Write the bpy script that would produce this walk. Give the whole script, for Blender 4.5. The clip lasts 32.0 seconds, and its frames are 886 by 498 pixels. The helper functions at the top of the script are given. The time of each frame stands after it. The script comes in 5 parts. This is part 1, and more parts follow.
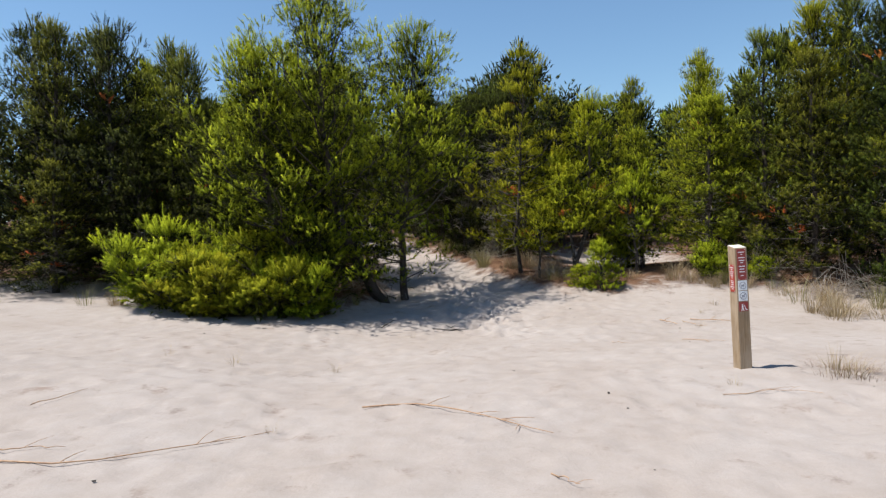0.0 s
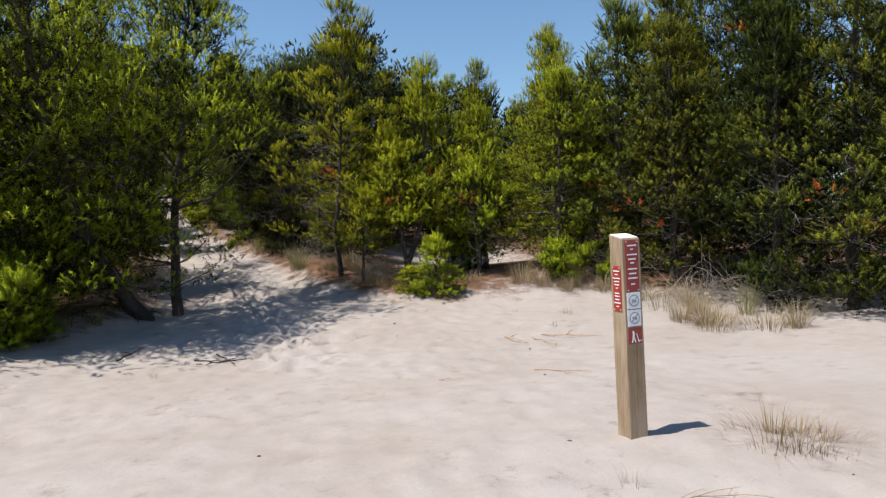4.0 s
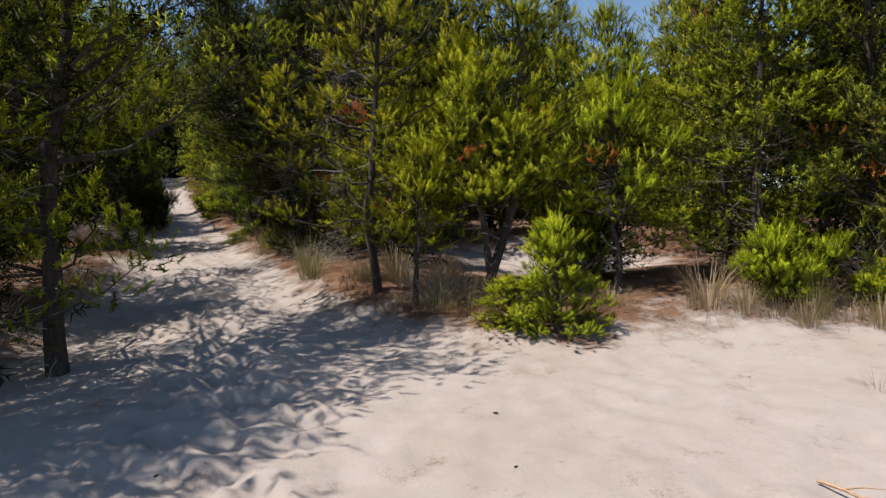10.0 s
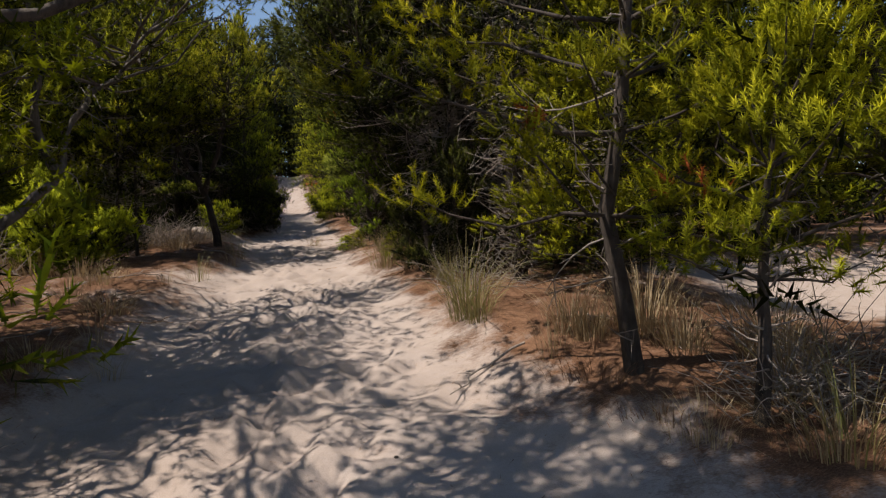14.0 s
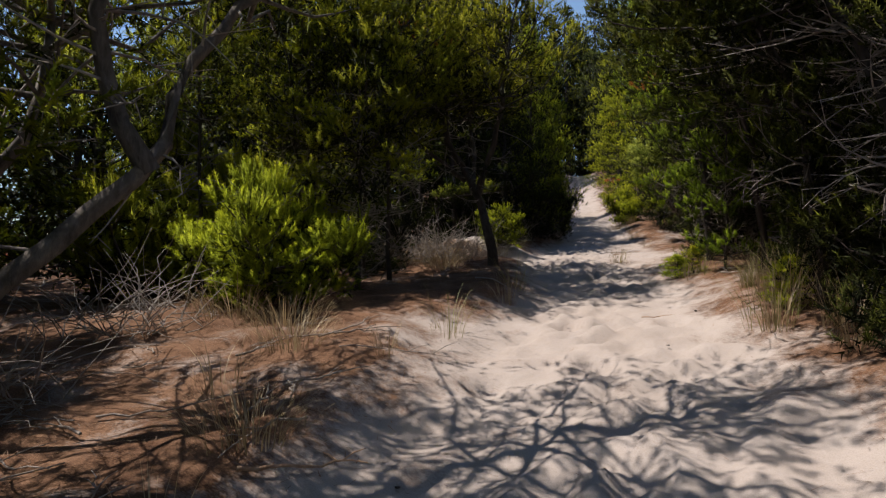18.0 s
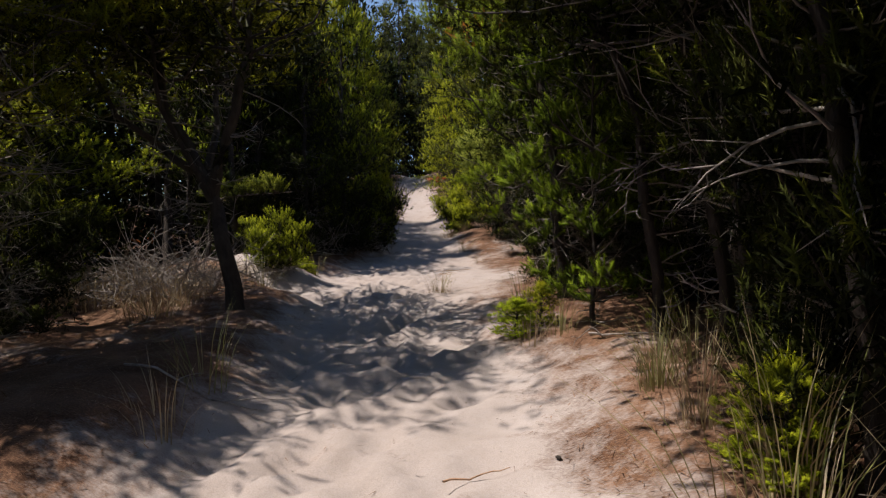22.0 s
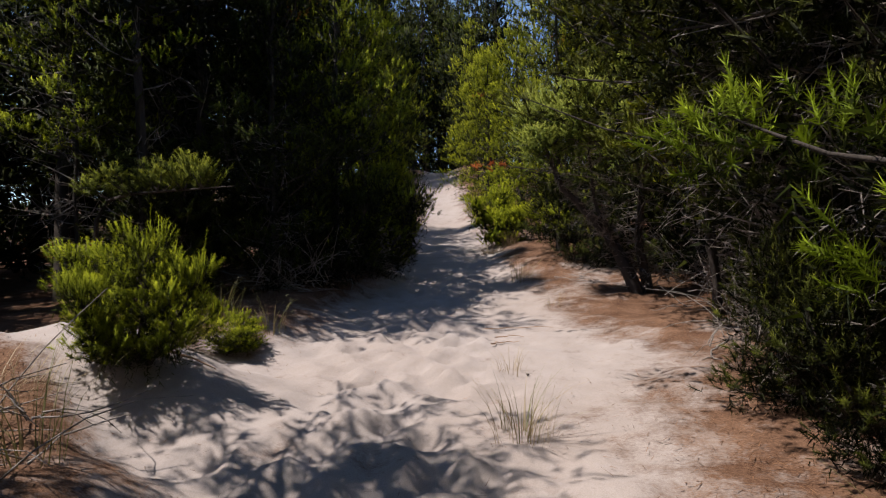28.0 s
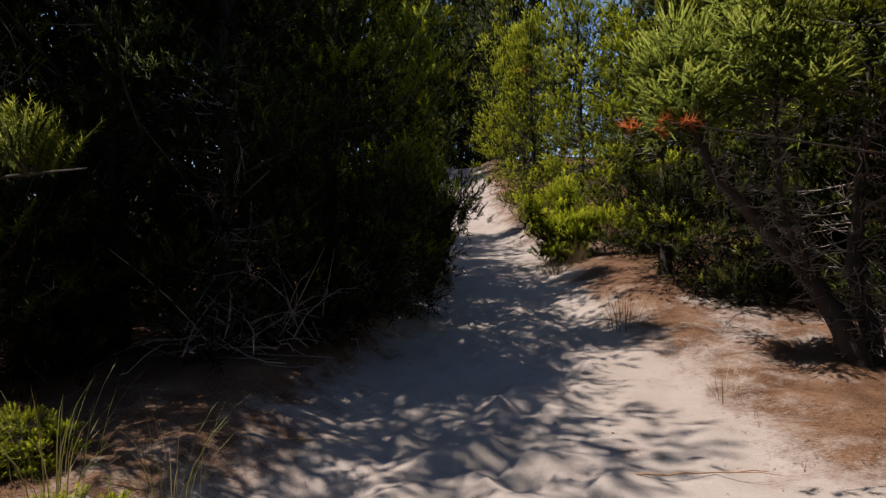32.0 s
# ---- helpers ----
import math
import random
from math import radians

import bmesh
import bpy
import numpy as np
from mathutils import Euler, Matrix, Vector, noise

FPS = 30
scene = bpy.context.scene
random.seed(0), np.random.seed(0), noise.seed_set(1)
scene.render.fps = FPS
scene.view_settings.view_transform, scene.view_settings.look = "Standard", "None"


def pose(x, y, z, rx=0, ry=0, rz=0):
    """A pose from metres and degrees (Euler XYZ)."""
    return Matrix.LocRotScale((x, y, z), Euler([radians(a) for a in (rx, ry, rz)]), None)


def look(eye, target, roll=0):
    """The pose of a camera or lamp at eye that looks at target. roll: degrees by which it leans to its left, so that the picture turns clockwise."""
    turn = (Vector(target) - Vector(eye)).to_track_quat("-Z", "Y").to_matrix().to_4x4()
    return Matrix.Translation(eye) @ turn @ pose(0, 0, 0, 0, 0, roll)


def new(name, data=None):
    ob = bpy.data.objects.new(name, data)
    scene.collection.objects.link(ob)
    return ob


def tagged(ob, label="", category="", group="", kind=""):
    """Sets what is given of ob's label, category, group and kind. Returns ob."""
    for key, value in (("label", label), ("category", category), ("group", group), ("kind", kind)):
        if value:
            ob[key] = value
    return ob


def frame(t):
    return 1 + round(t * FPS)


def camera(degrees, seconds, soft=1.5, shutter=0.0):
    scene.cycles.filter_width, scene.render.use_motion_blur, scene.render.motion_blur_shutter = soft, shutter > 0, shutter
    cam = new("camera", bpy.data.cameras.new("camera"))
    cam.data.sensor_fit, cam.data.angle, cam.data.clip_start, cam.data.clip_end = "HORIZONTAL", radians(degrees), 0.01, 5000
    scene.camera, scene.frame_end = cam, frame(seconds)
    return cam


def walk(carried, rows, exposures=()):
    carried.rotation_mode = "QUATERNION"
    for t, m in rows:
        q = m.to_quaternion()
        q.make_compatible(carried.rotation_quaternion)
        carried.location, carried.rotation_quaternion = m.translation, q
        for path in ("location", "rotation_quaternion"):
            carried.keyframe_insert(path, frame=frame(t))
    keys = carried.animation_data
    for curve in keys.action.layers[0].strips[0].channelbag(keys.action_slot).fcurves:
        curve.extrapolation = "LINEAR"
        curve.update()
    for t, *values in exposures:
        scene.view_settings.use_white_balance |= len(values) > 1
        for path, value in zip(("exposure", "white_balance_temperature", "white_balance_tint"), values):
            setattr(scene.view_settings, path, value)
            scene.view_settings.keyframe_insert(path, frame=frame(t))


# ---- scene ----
cam = camera(69.8, 32.0, soft=1.25)
METRES, EYE = 30.0, 1.55
ROWS = [
    (0.0, 0.0, 0.0, 0.0, -0.04, -0.95, 2.37),
    (0.5, 0.002, 0.0138, -0.0006, -1.22, -1.06, 2.26),
    (1.0, 0.0093, 0.026, -0.0017, -5.94, -1.24, 2.32),
    (1.5, 0.0113, 0.0397, -0.003, -7.03, -1.28, 2.31),
    (2.0, 0.0157, 0.0517, -0.0034, -8.67, -1.29, 2.19),
    (2.5, 0.0201, 0.0637, -0.0028, -11.3, -1.37, 2.36),
    (3.0, 0.0217, 0.0789, -0.0046, -11.23, -1.39, 2.23),
    (3.5, 0.0322, 0.0918, -0.0049, -12.42, -1.48, 2.33),
    (5.5, 0.0412, 0.1533, -0.0063, -13.82, -1.37, 2.17),
    (6.0, 0.0448, 0.1707, -0.0064, -13.64, -1.42, 2.3),
    (6.5, 0.0445, 0.1874, -0.0074, -13.0, -1.37, 2.24),
    (7.0, 0.0493, 0.203, -0.0081, -12.94, -1.29, 2.38),
    (7.5, 0.046, 0.2195, -0.0081, -12.34, -1.41, 2.27),
    (8.0, 0.0486, 0.235, -0.0092, -11.26, -1.19, 2.26),
    (8.5, 0.0499, 0.2491, -0.0079, -10.91, -1.3, 2.36),
    (9.0, 0.0486, 0.264, -0.0071, -10.5, -1.26, 2.16),
    (9.5, 0.0526, 0.2809, -0.0086, -10.39, -1.33, 2.33),
    (10.0, 0.0518, 0.3001, -0.0103, -9.71, -1.31, 2.25),
    (10.5, 0.0537, 0.3186, -0.0107, -9.24, -1.24, 2.29),
    (11.0, 0.0509, 0.3362, -0.0108, -7.51, -1.23, 2.32),
    (11.5, 0.0515, 0.3544, -0.0108, -6.12, -1.1, 2.18),
    (12.0, 0.0507, 0.3719, -0.01, -5.36, -1.1, 2.34),
    (12.5, 0.0474, 0.3914, -0.0099, -4.49, -1.01, 2.13),
    (13.0, 0.0432, 0.4094, -0.0091, -3.38, -0.99, 2.23),
    (13.5, 0.0367, 0.4281, -0.0089, -0.14, -0.78, 2.02),
    (14.0, 0.0342, 0.4476, -0.0069, 0.56, -0.83, 2.18),
    (14.5, 0.0277, 0.4654, -0.0056, 2.46, -0.68, 2.01),
    (16.5, 0.0115, 0.5257, -0.0026, 7.14, -0.41, 2.05),
    (17.0, 0.0033, 0.5391, -0.0006, 15.9, -0.07, 1.96),
    (17.5, 0.0022, 0.5547, 0.0016, 24.84, 0.18, 1.87),
    (18.0, -0.0019, 0.5709, 0.0028, 26.05, 0.09, 1.67),
    (18.5, -0.0036, 0.588, 0.0033, 23.35, 0.06, 1.86),
    (19.0, -0.0112, 0.6034, 0.0035, 22.76, -0.01, 1.7),
    (19.5, -0.0116, 0.6191, 0.0055, 20.83, 0.05, 1.77),
    (20.0, -0.0156, 0.6342, 0.0069, 19.86, 0.0, 1.83),
    (20.5, -0.0125, 0.6492, 0.0082, 16.55, -0.09, 1.84),
    (21.0, -0.0145, 0.6637, 0.0087, 14.76, -0.07, 1.88),
    (21.5, -0.0147, 0.6779, 0.0095, 13.86, -0.15, 1.78),
    (22.0, -0.0145, 0.6913, 0.0115, 12.19, -0.2, 1.98),
    (22.5, -0.0172, 0.7043, 0.0132, 12.08, -0.17, 1.75),
    (23.0, -0.0174, 0.7181, 0.0144, 11.56, -0.14, 1.79),
    (23.5, -0.0243, 0.7307, 0.0152, 11.91, -0.21, 1.71),
    (24.0, -0.0262, 0.7441, 0.0157, 11.93, -0.13, 1.69),
    (24.5, -0.0337, 0.7557, 0.0169, 12.08, -0.16, 1.72),
    (25.0, -0.0398, 0.7682, 0.0181, 12.54, -0.12, 1.58),
    (25.5, -0.0446, 0.7814, 0.0202, 12.77, -0.14, 1.77),
    (27.5, -0.0554, 0.8362, 0.0251, 14.02, -0.23, 1.31),
    (28.0, -0.0608, 0.8502, 0.0254, 13.97, -0.25, 1.34),
    (28.5, -0.0639, 0.8638, 0.0271, 13.95, -0.24, 1.22),
    (29.0, -0.069, 0.8771, 0.0289, 13.69, -0.26, 1.31),
    (29.5, -0.077, 0.8898, 0.0301, 14.18, -0.24, 1.13),
    (30.0, -0.0826, 0.9034, 0.0315, 14.2, -0.28, 1.22),
    (30.5, -0.0902, 0.9158, 0.0325, 14.84, -0.19, 1.31),
    (31.0, -0.0932, 0.9305, 0.033, 14.78, -0.22, 1.26),
    (31.5, -0.0996, 0.944, 0.0336, 15.0, -0.31, 1.19),
    (32.0, -0.1024, 0.9572, 0.0342, 15.14, -0.28, 1.16),
]
EXPOSURES = [(0.0, 0.55, 6350, 5), (6.0, 0.52, 6400, 6), (9.5, 0.5, 6600, 8), (11.0, 0.42, 6800, 10), (13.0, 0.36, 7200, 13), (14.5, 0.4, 7200, 13), (17.0, 0.5, 6900, 12), (20.0, 0.5, 6600, 10), (23.0, 0.47, 6800, 14), (25.5, 0.4, 7000, 12), (28.0, 0.45, 6500, 13), (30.0, 0.48, 6500, 11), (32.0, 0.42, 6800, 12)]
walk(cam, [(t, pose(0, 0, EYE) @ pose(METRES * x, METRES * y, METRES * z, 90 + pitch, roll, yaw)) for t, x, y, z, yaw, pitch, roll in ROWS], EXPOSURES)

# ---- sky and sun: high summer sun from the side of the open sand ----
SUN_AZ, SUN_EL = radians(-104), radians(65)  # bearing from +y towards +x
world = bpy.data.worlds.new("sky")
scene.world = world
world.use_nodes = True
wn = world.node_tree.nodes
sky = wn.new("ShaderNodeTexSky")
sky.sky_type = "NISHITA"
sky.sun_disc = False
sky.sun_elevation, sky.sun_rotation = SUN_EL, SUN_AZ
sky.air_density, sky.dust_density, sky.ozone_density = 1.2, 0.1, 5.0
wn["Background"].inputs["Strength"].default_value = 0.098
world.node_tree.links.new(sky.outputs["Color"], wn["Background"].inputs["Color"])
sun = new("sun", bpy.data.lights.new("sun", "SUN"))
sun.data.energy, sun.data.angle, sun.data.color = 5.0, radians(0.55), (1.0, 0.95, 0.88)
toward = Vector((math.sin(SUN_AZ) * math.cos(SUN_EL), math.cos(SUN_AZ) * math.cos(SUN_EL), math.sin(SUN_EL)))
sun.matrix_world = look(toward * 50, (0, 0, 0))


# ---- materials ----
def material(name, rough=0.8):
    m = bpy.data.materials.new(name)
    m.use_nodes = True
    nt = m.node_tree
    b = nt.nodes["Principled BSDF"]
    b.inputs["Roughness"].default_value = rough
    return m, nt, b


def noise_tex(nt, scale, detail=4, rough=0.55, coord=None, stretch=None):
    n = nt.nodes.new("ShaderNodeTexNoise")
    n.inputs["Scale"].default_value, n.inputs["Detail"].default_value, n.inputs["Roughness"].default_value = scale, detail, rough
    if coord is not None:
        if stretch:
            mp = nt.nodes.new("ShaderNodeMapping")
            mp.inputs["Scale"].default_value = stretch
            nt.links.new(coord, mp.inputs["Vector"])
            coord = mp.outputs["Vector"]
        nt.links.new(coord, n.inputs["Vector"])
    return n.outputs["Fac"]


def coords(nt):
    return nt.nodes.new("ShaderNodeTexCoord").outputs["Object"]


def ramp(nt, fac, *stops):
    r = nt.nodes.new("ShaderNodeValToRGB")
    els = r.color_ramp.elements
    while len(els) < len(stops):
        els.new(0.5)
    for e, (p, c) in zip(els, stops):
        e.position, e.color = p, (*c, 1) if len(c) == 3 else c
    nt.links.new(fac, r.inputs["Fac"])
    return r.outputs["Color"]


def mix(nt, fac, a, b, kind="MIX"):
    n = nt.nodes.new("ShaderNodeMix")
    n.data_type, n.blend_type = "RGBA", kind
    for sock, v in ((0, fac), (6, a), (7, b)):
        if isinstance(v, (int, float)):
            n.inputs[sock].default_value = v
        elif isinstance(v, tuple):
            n.inputs[sock].default_value = (*v, 1)
        else:
            nt.links.new(v, n.inputs[sock])
    return n.outputs[2]


def mathn(nt, op, a, b=0.0, clamp=False):
    n = nt.nodes.new("ShaderNodeMath")
    n.operation, n.use_clamp = op, clamp
    for sock, v in ((0, a), (1, b)):
        if isinstance(v, (int, float)):
            n.inputs[sock].default_value = v
        else:
            nt.links.new(v, n.inputs[sock])
    return n.outputs[0]


def bump(nt, b, height, strength=0.5, dist=0.01):
    n = nt.nodes.new("ShaderNodeBump")
    n.inputs["Strength"].default_value, n.inputs["Distance"].default_value = strength, dist
    nt.links.new(height, n.inputs["Height"])
    nt.links.new(n.outputs["Normal"], b.inputs["Normal"])


def attr(nt, name):
    a = nt.nodes.new("ShaderNodeAttribute")
    a.attribute_name = name
    return a.outputs["Fac"]


def sand_material():
    m, nt, b = material("dry_sand", 0.95)
    c = coords(nt)
    big, mid, fine = noise_tex(nt, 0.5, 3, coord=c), noise_tex(nt, 5, 5, coord=c), noise_tex(nt, 160, 3, 0.7, coord=c)
    col = ramp(nt, mid, (0.3, (0.295, 0.242, 0.212)), (0.7, (0.365, 0.312, 0.287)))
    col = mix(nt, 0.35, col, ramp(nt, big, (0.35, (0.27, 0.213, 0.18)), (0.65, (0.38, 0.335, 0.318))))
    col = mix(nt, 0.25, col, ramp(nt, fine, (0.35, (0.16, 0.12, 0.10)), (0.6, (0.41, 0.36, 0.33))))
    # needle litter blown and trodden over the sand
    lit = attr(nt, "litter")
    breakup = mathn(nt, "ADD", mathn(nt, "MULTIPLY", noise_tex(nt, 2.2, 6, 0.75, coord=c), 1.7), mathn(nt, "MULTIPLY", noise_tex(nt, 45, 3, 0.6, coord=c, stretch=(1, 2.4, 1)), 0.5))
    edge = mathn(nt, "MULTIPLY", mathn(nt, "SUBTRACT", mathn(nt, "ADD", mathn(nt, "MULTIPLY", lit, 0.8), breakup), 1.24), 2.4, True)
    litcol = ramp(nt, noise_tex(nt, 70, 4, 0.7, coord=c, stretch=(1, 2.2, 1)), (0.34, (0.022, 0.011, 0.007)), (0.5, (0.125, 0.056, 0.029)), (0.68, (0.30, 0.17, 0.105)))
    litcol = mix(nt, 0.5, litcol, ramp(nt, noise_tex(nt, 3, 4, coord=c), (0.35, (0.035, 0.019, 0.012)), (0.7, (0.21, 0.125, 0.08))))
    nt.links.new(mix(nt, edge, col, litcol), b.inputs["Base Color"])
    b.inputs["Specular IOR Level"].default_value = 0.15
    h = mathn(nt, "ADD", mathn(nt, "MULTIPLY", mid, 1.0), mathn(nt, "MULTIPLY", fine, 0.15))
    bump(nt, b, mathn(nt, "ADD", h, mathn(nt, "MULTIPLY", noise_tex(nt, 22, 3, coord=c), 0.4)), 0.5, 0.025)
    return m


def needle_material(name, dark, light, tip, through_light=0.22):
    m, nt, b = material(name, 0.7)
    tone = attr(nt, "tone")
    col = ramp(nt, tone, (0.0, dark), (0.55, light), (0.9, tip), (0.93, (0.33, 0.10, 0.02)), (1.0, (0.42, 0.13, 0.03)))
    info = nt.nodes.new("ShaderNodeObjectInfo")
    hue = nt.nodes.new("ShaderNodeHueSaturation")
    nt.links.new(col, hue.inputs["Color"])
    nt.links.new(mathn(nt, "ADD", mathn(nt, "MULTIPLY", info.outputs["Random"], 0.03), 0.485), hue.inputs["Hue"])
    nt.links.new(mathn(nt, "ADD", mathn(nt, "MULTIPLY", info.outputs["Random"], 0.3), 0.85), hue.inputs["Value"])
    nt.links.new(hue.outputs["Color"], b.inputs["Base Color"])
    b.inputs["Specular IOR Level"].default_value = 0.1
    tr = nt.nodes.new("ShaderNodeBsdfTranslucent")
    nt.links.new(hue.outputs["Color"], tr.inputs["Color"])
    mx = nt.nodes.new("ShaderNodeMixShader")
    mx.inputs[0].default_value = through_light
    nt.links.new(b.outputs[0], mx.inputs[1])
    nt.links.new(tr.outputs[0], mx.inputs[2])
    nt.links.new(mx.outputs[0], nt.nodes["Material Output"].inputs["Surface"])
    return m


def bark_material(name, dark, light):
    m, nt, b = material(name, 0.9)
    c = coords(nt)
    n1 = noise_tex(nt, 30, 5, 0.65, coord=c, stretch=(1, 1, 0.3))
    n2 = noise_tex(nt, 5, 4, coord=c)
    col = mix(nt, 0.45, ramp(nt, n1, (0.35, dark), (0.65, light)), ramp(nt, n2, (0.35, dark), (0.7, light)))
    nt.links.new(col, b.inputs["Base Color"])
    bump(nt, b, n1, 0.8, 0.02)
    return m


def blade_material(name, low, high):
    m, nt, b = material(name, 0.6)
    col = ramp(nt, attr(nt, "tone"), (0.0, low), (1.0, high))
    nt.links.new(col, b.inputs["Base Color"])
    tr = nt.nodes.new("ShaderNodeBsdfTranslucent")
    nt.links.new(col, tr.inputs["Color"])
    mx = nt.nodes.new("ShaderNodeMixShader")
    mx.inputs[0].default_value = 0.25
    nt.links.new(b.outputs[0], mx.inputs[1])
    nt.links.new(tr.outputs[0], mx.inputs[2])
    nt.links.new(mx.outputs[0], nt.nodes["Material Output"].inputs["Surface"])
    return m


def post_material():
    m, nt, b = material("weathered_timber", 0.85)
    c = coords(nt)
    grain = noise_tex(nt, 60, 5, 0.6, coord=c, stretch=(1, 1, 0.06))
    wear = noise_tex(nt, 7, 4, coord=c, stretch=(1, 1, 0.35))
    col = mix(nt, 0.5, ramp(nt, grain, (0.35, (0.20, 0.13, 0.07)), (0.65, (0.40, 0.29, 0.19))), ramp(nt, wear, (0.35, (0.20, 0.12, 0.055)), (0.65, (0.40, 0.31, 0.23))))
    nt.links.new(col, b.inputs["Base Color"])
    bump(nt, b, grain, 0.5, 0.004)
    return m


def paint_material(name, c0, c1, rough=0.5):
    m, nt, b = material(name, rough)
    nt.links.new(ramp(nt, noise_tex(nt, 40, 4, coord=coords(nt)), (0.3, c0), (0.7, c1)), b.inputs["Base Color"])
    return m


SAND = sand_material()
PINE = needle_material("pine_needles", (0.014, 0.018, 0.002), (0.25, 0.275, 0.011), (0.48, 0.485, 0.019))
# darker copy of the needles, with the wood's deep shade put into the colour
SHADED_PINE = needle_material("shaded_pine_needles", (0.006, 0.008, 0.002), (0.062, 0.074, 0.006), (0.17, 0.18, 0.010), 0.08)
BRIGHT_PINE = needle_material("young_pine_needles", (0.09, 0.115, 0.006), (0.285, 0.325, 0.013), (0.47, 0.485, 0.02))
GREEN_PINE = needle_material("fresh_pine_needles", (0.012, 0.018, 0.003), (0.165, 0.225, 0.012), (0.34, 0.42, 0.025), 0.25)
# olive needles, darkened to carry some of the shade beside the path
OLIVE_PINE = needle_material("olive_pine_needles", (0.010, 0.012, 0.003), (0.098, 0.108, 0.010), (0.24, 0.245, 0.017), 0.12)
SPRUCE = needle_material("spruce_needles", (0.10, 0.12, 0.02), (0.30, 0.32, 0.05), (0.46, 0.45, 0.09))
BARK = bark_material("pine_bark", (0.016, 0.011, 0.009), (0.07, 0.053, 0.043))
PALE_BARK = bark_material("pale_bark", (0.028, 0.022, 0.019), (0.17, 0.145, 0.125))
TWIG = bark_material("dead_twig", (0.10, 0.08, 0.07), (0.37, 0.32, 0.285))
STICK = bark_material("driftwood", (0.26, 0.145, 0.085), (0.52, 0.34, 0.22))
GREEN_BLADE = blade_material("green_blade", (0.26, 0.20, 0.09), (0.15, 0.16, 0.04))
LITTER = blade_material("needle_litter", (0.07, 0.032, 0.016), (0.25, 0.125, 0.06))
DRY_BLADE = blade_material("dry_blade", (0.22, 0.145, 0.07), (0.42, 0.33, 0.20))
TIMBER = post_material()
RED_SIGN = paint_material("red_sign", (0.26, 0.022, 0.014), (0.36, 0.035, 0.02))
# trail sign's brown-red; on the front sign its darkness is that face's shade
MAROON_SIGN = paint_material("maroon_sign", (0.21, 0.022, 0.018), (0.29, 0.035, 0.028))
WHITE_SIGN = paint_material("white_sign", (0.62, 0.62, 0.64), (0.78, 0.78, 0.80))
GREY_MARK = paint_material("grey_mark", (0.22, 0.22, 0.26), (0.32, 0.32, 0.36))
POST_TOP = paint_material("cut_timber", (0.62, 0.52, 0.44), (0.80, 0.72, 0.64), 0.8)


# ---- the lie of the land ----
PATH_Y = (-40, 5, 12, 15, 17, 20.7, 23, 25.5, 28.7, 33, 38, 40, 44, 47, 50, 56, 80)
PATH_X = (0.8, 1.3, 1.0, 0.5, -0.1, -0.6, -1.3, -1.95, -3.0, -4.0, -4.9, -5.3, -6.4, -7.3, -8.2, -9.6, -13)
BASE_Y = (-60, 0, 5, 7, 9, 12, 14, 16.5, 19.2, 21.2, 23, 25, 27, 29, 31.7, 34, 37, 40, 42, 44.3, 47, 50, 53, 60, 75, 140)
BASE_Z = (0.1, 0, -0.04, -0.04, -0.17, -0.18, 0.0, 0.25, 0.5, 0.74, 0.92, 1.06, 1.18, 1.3, 1.42, 1.58, 1.95, 2.4, 2.62, 2.95, 3.75, 4.9, 5.6, 6.0, 5.6, 4.0)
wave_rng = np.random.default_rng(5)


def make_waves(n, lo, hi):
    w = np.exp(wave_rng.uniform(np.log(lo), np.log(hi), n))
    a = wave_rng.uniform(0, 2 * np.pi, n)
    return 2 * np.pi / w * np.cos(a), 2 * np.pi / w * np.sin(a), wave_rng.uniform(0, 6.3, n), w


MOUNDS, LUMPS = make_waves(14, 2.0, 7.0), make_waves(22, 0.3, 0.9)


def waves(ws, x, y, p=1.0):
    kx, ky, ph, w = ws
    out = np.zeros(np.broadcast(x, y).shape)
    for a, b, c, l in zip(kx, ky, ph, w):
        out += (l / w.max()) ** p * np.sin(a * x + b * y + c)
    return out / np.sqrt(len(kx))


def step(a, b, v):
    t = np.clip((v - a) / (b - a), 0, 1)
    return t * t * (3 - 2 * t)


def path_x(y):
    return np.interp(y, PATH_Y, PATH_X)


def beside(x, y):
    """How far a place lies off the trodden way, 0 on it and 1 well beside it, counting the open sand as trodden."""
    d = x - path_x(y)
    right = np.interp(y, (14, 17, 18.3, 20, 22, 27, 28, 29.5, 31, 32, 33.5, 37, 44), (2.6, 1.6, 1.4, 1.15, 1.05, 1.05, 1.1, 1.6, 2.1, 1.75, 1.55, 1.05, 0.75))
    left = np.interp(y, (14, 17, 20, 22, 23.7, 26, 27.7, 28.2, 28.7, 29.3, 29.9, 30.6, 33, 37, 44), (2.6, 1.5, 1.5, 1.5, 0.95, 0.95, 1.0, 1.7, 2.5, 2.3, 1.7, 1.25, 1.1, 0.95, 0.65))
    half = np.where(d > 0, right, left)
    wood = step(14.2, 16.2, y + 1.3 * np.exp(-((x + 2.4) / 1.6) ** 2) + 0.10 * np.minimum(x - 1, 0) + 0.35 * np.maximum(x - 5.5, 0) + 0.25 * waves(MOUNDS, x * 2, y * 2))
    off = step(half - 0.5, half + np.where(d > 0, 0.75, 0.45), np.abs(d) + 0.12 * waves(MOUNDS, x * 3, y * 3))
    glade = np.exp(-((x - 5.6) / 2.0) ** 4 - ((y - 20.3) / 1.7) ** 4)
    return off * wood * (1 - glade)


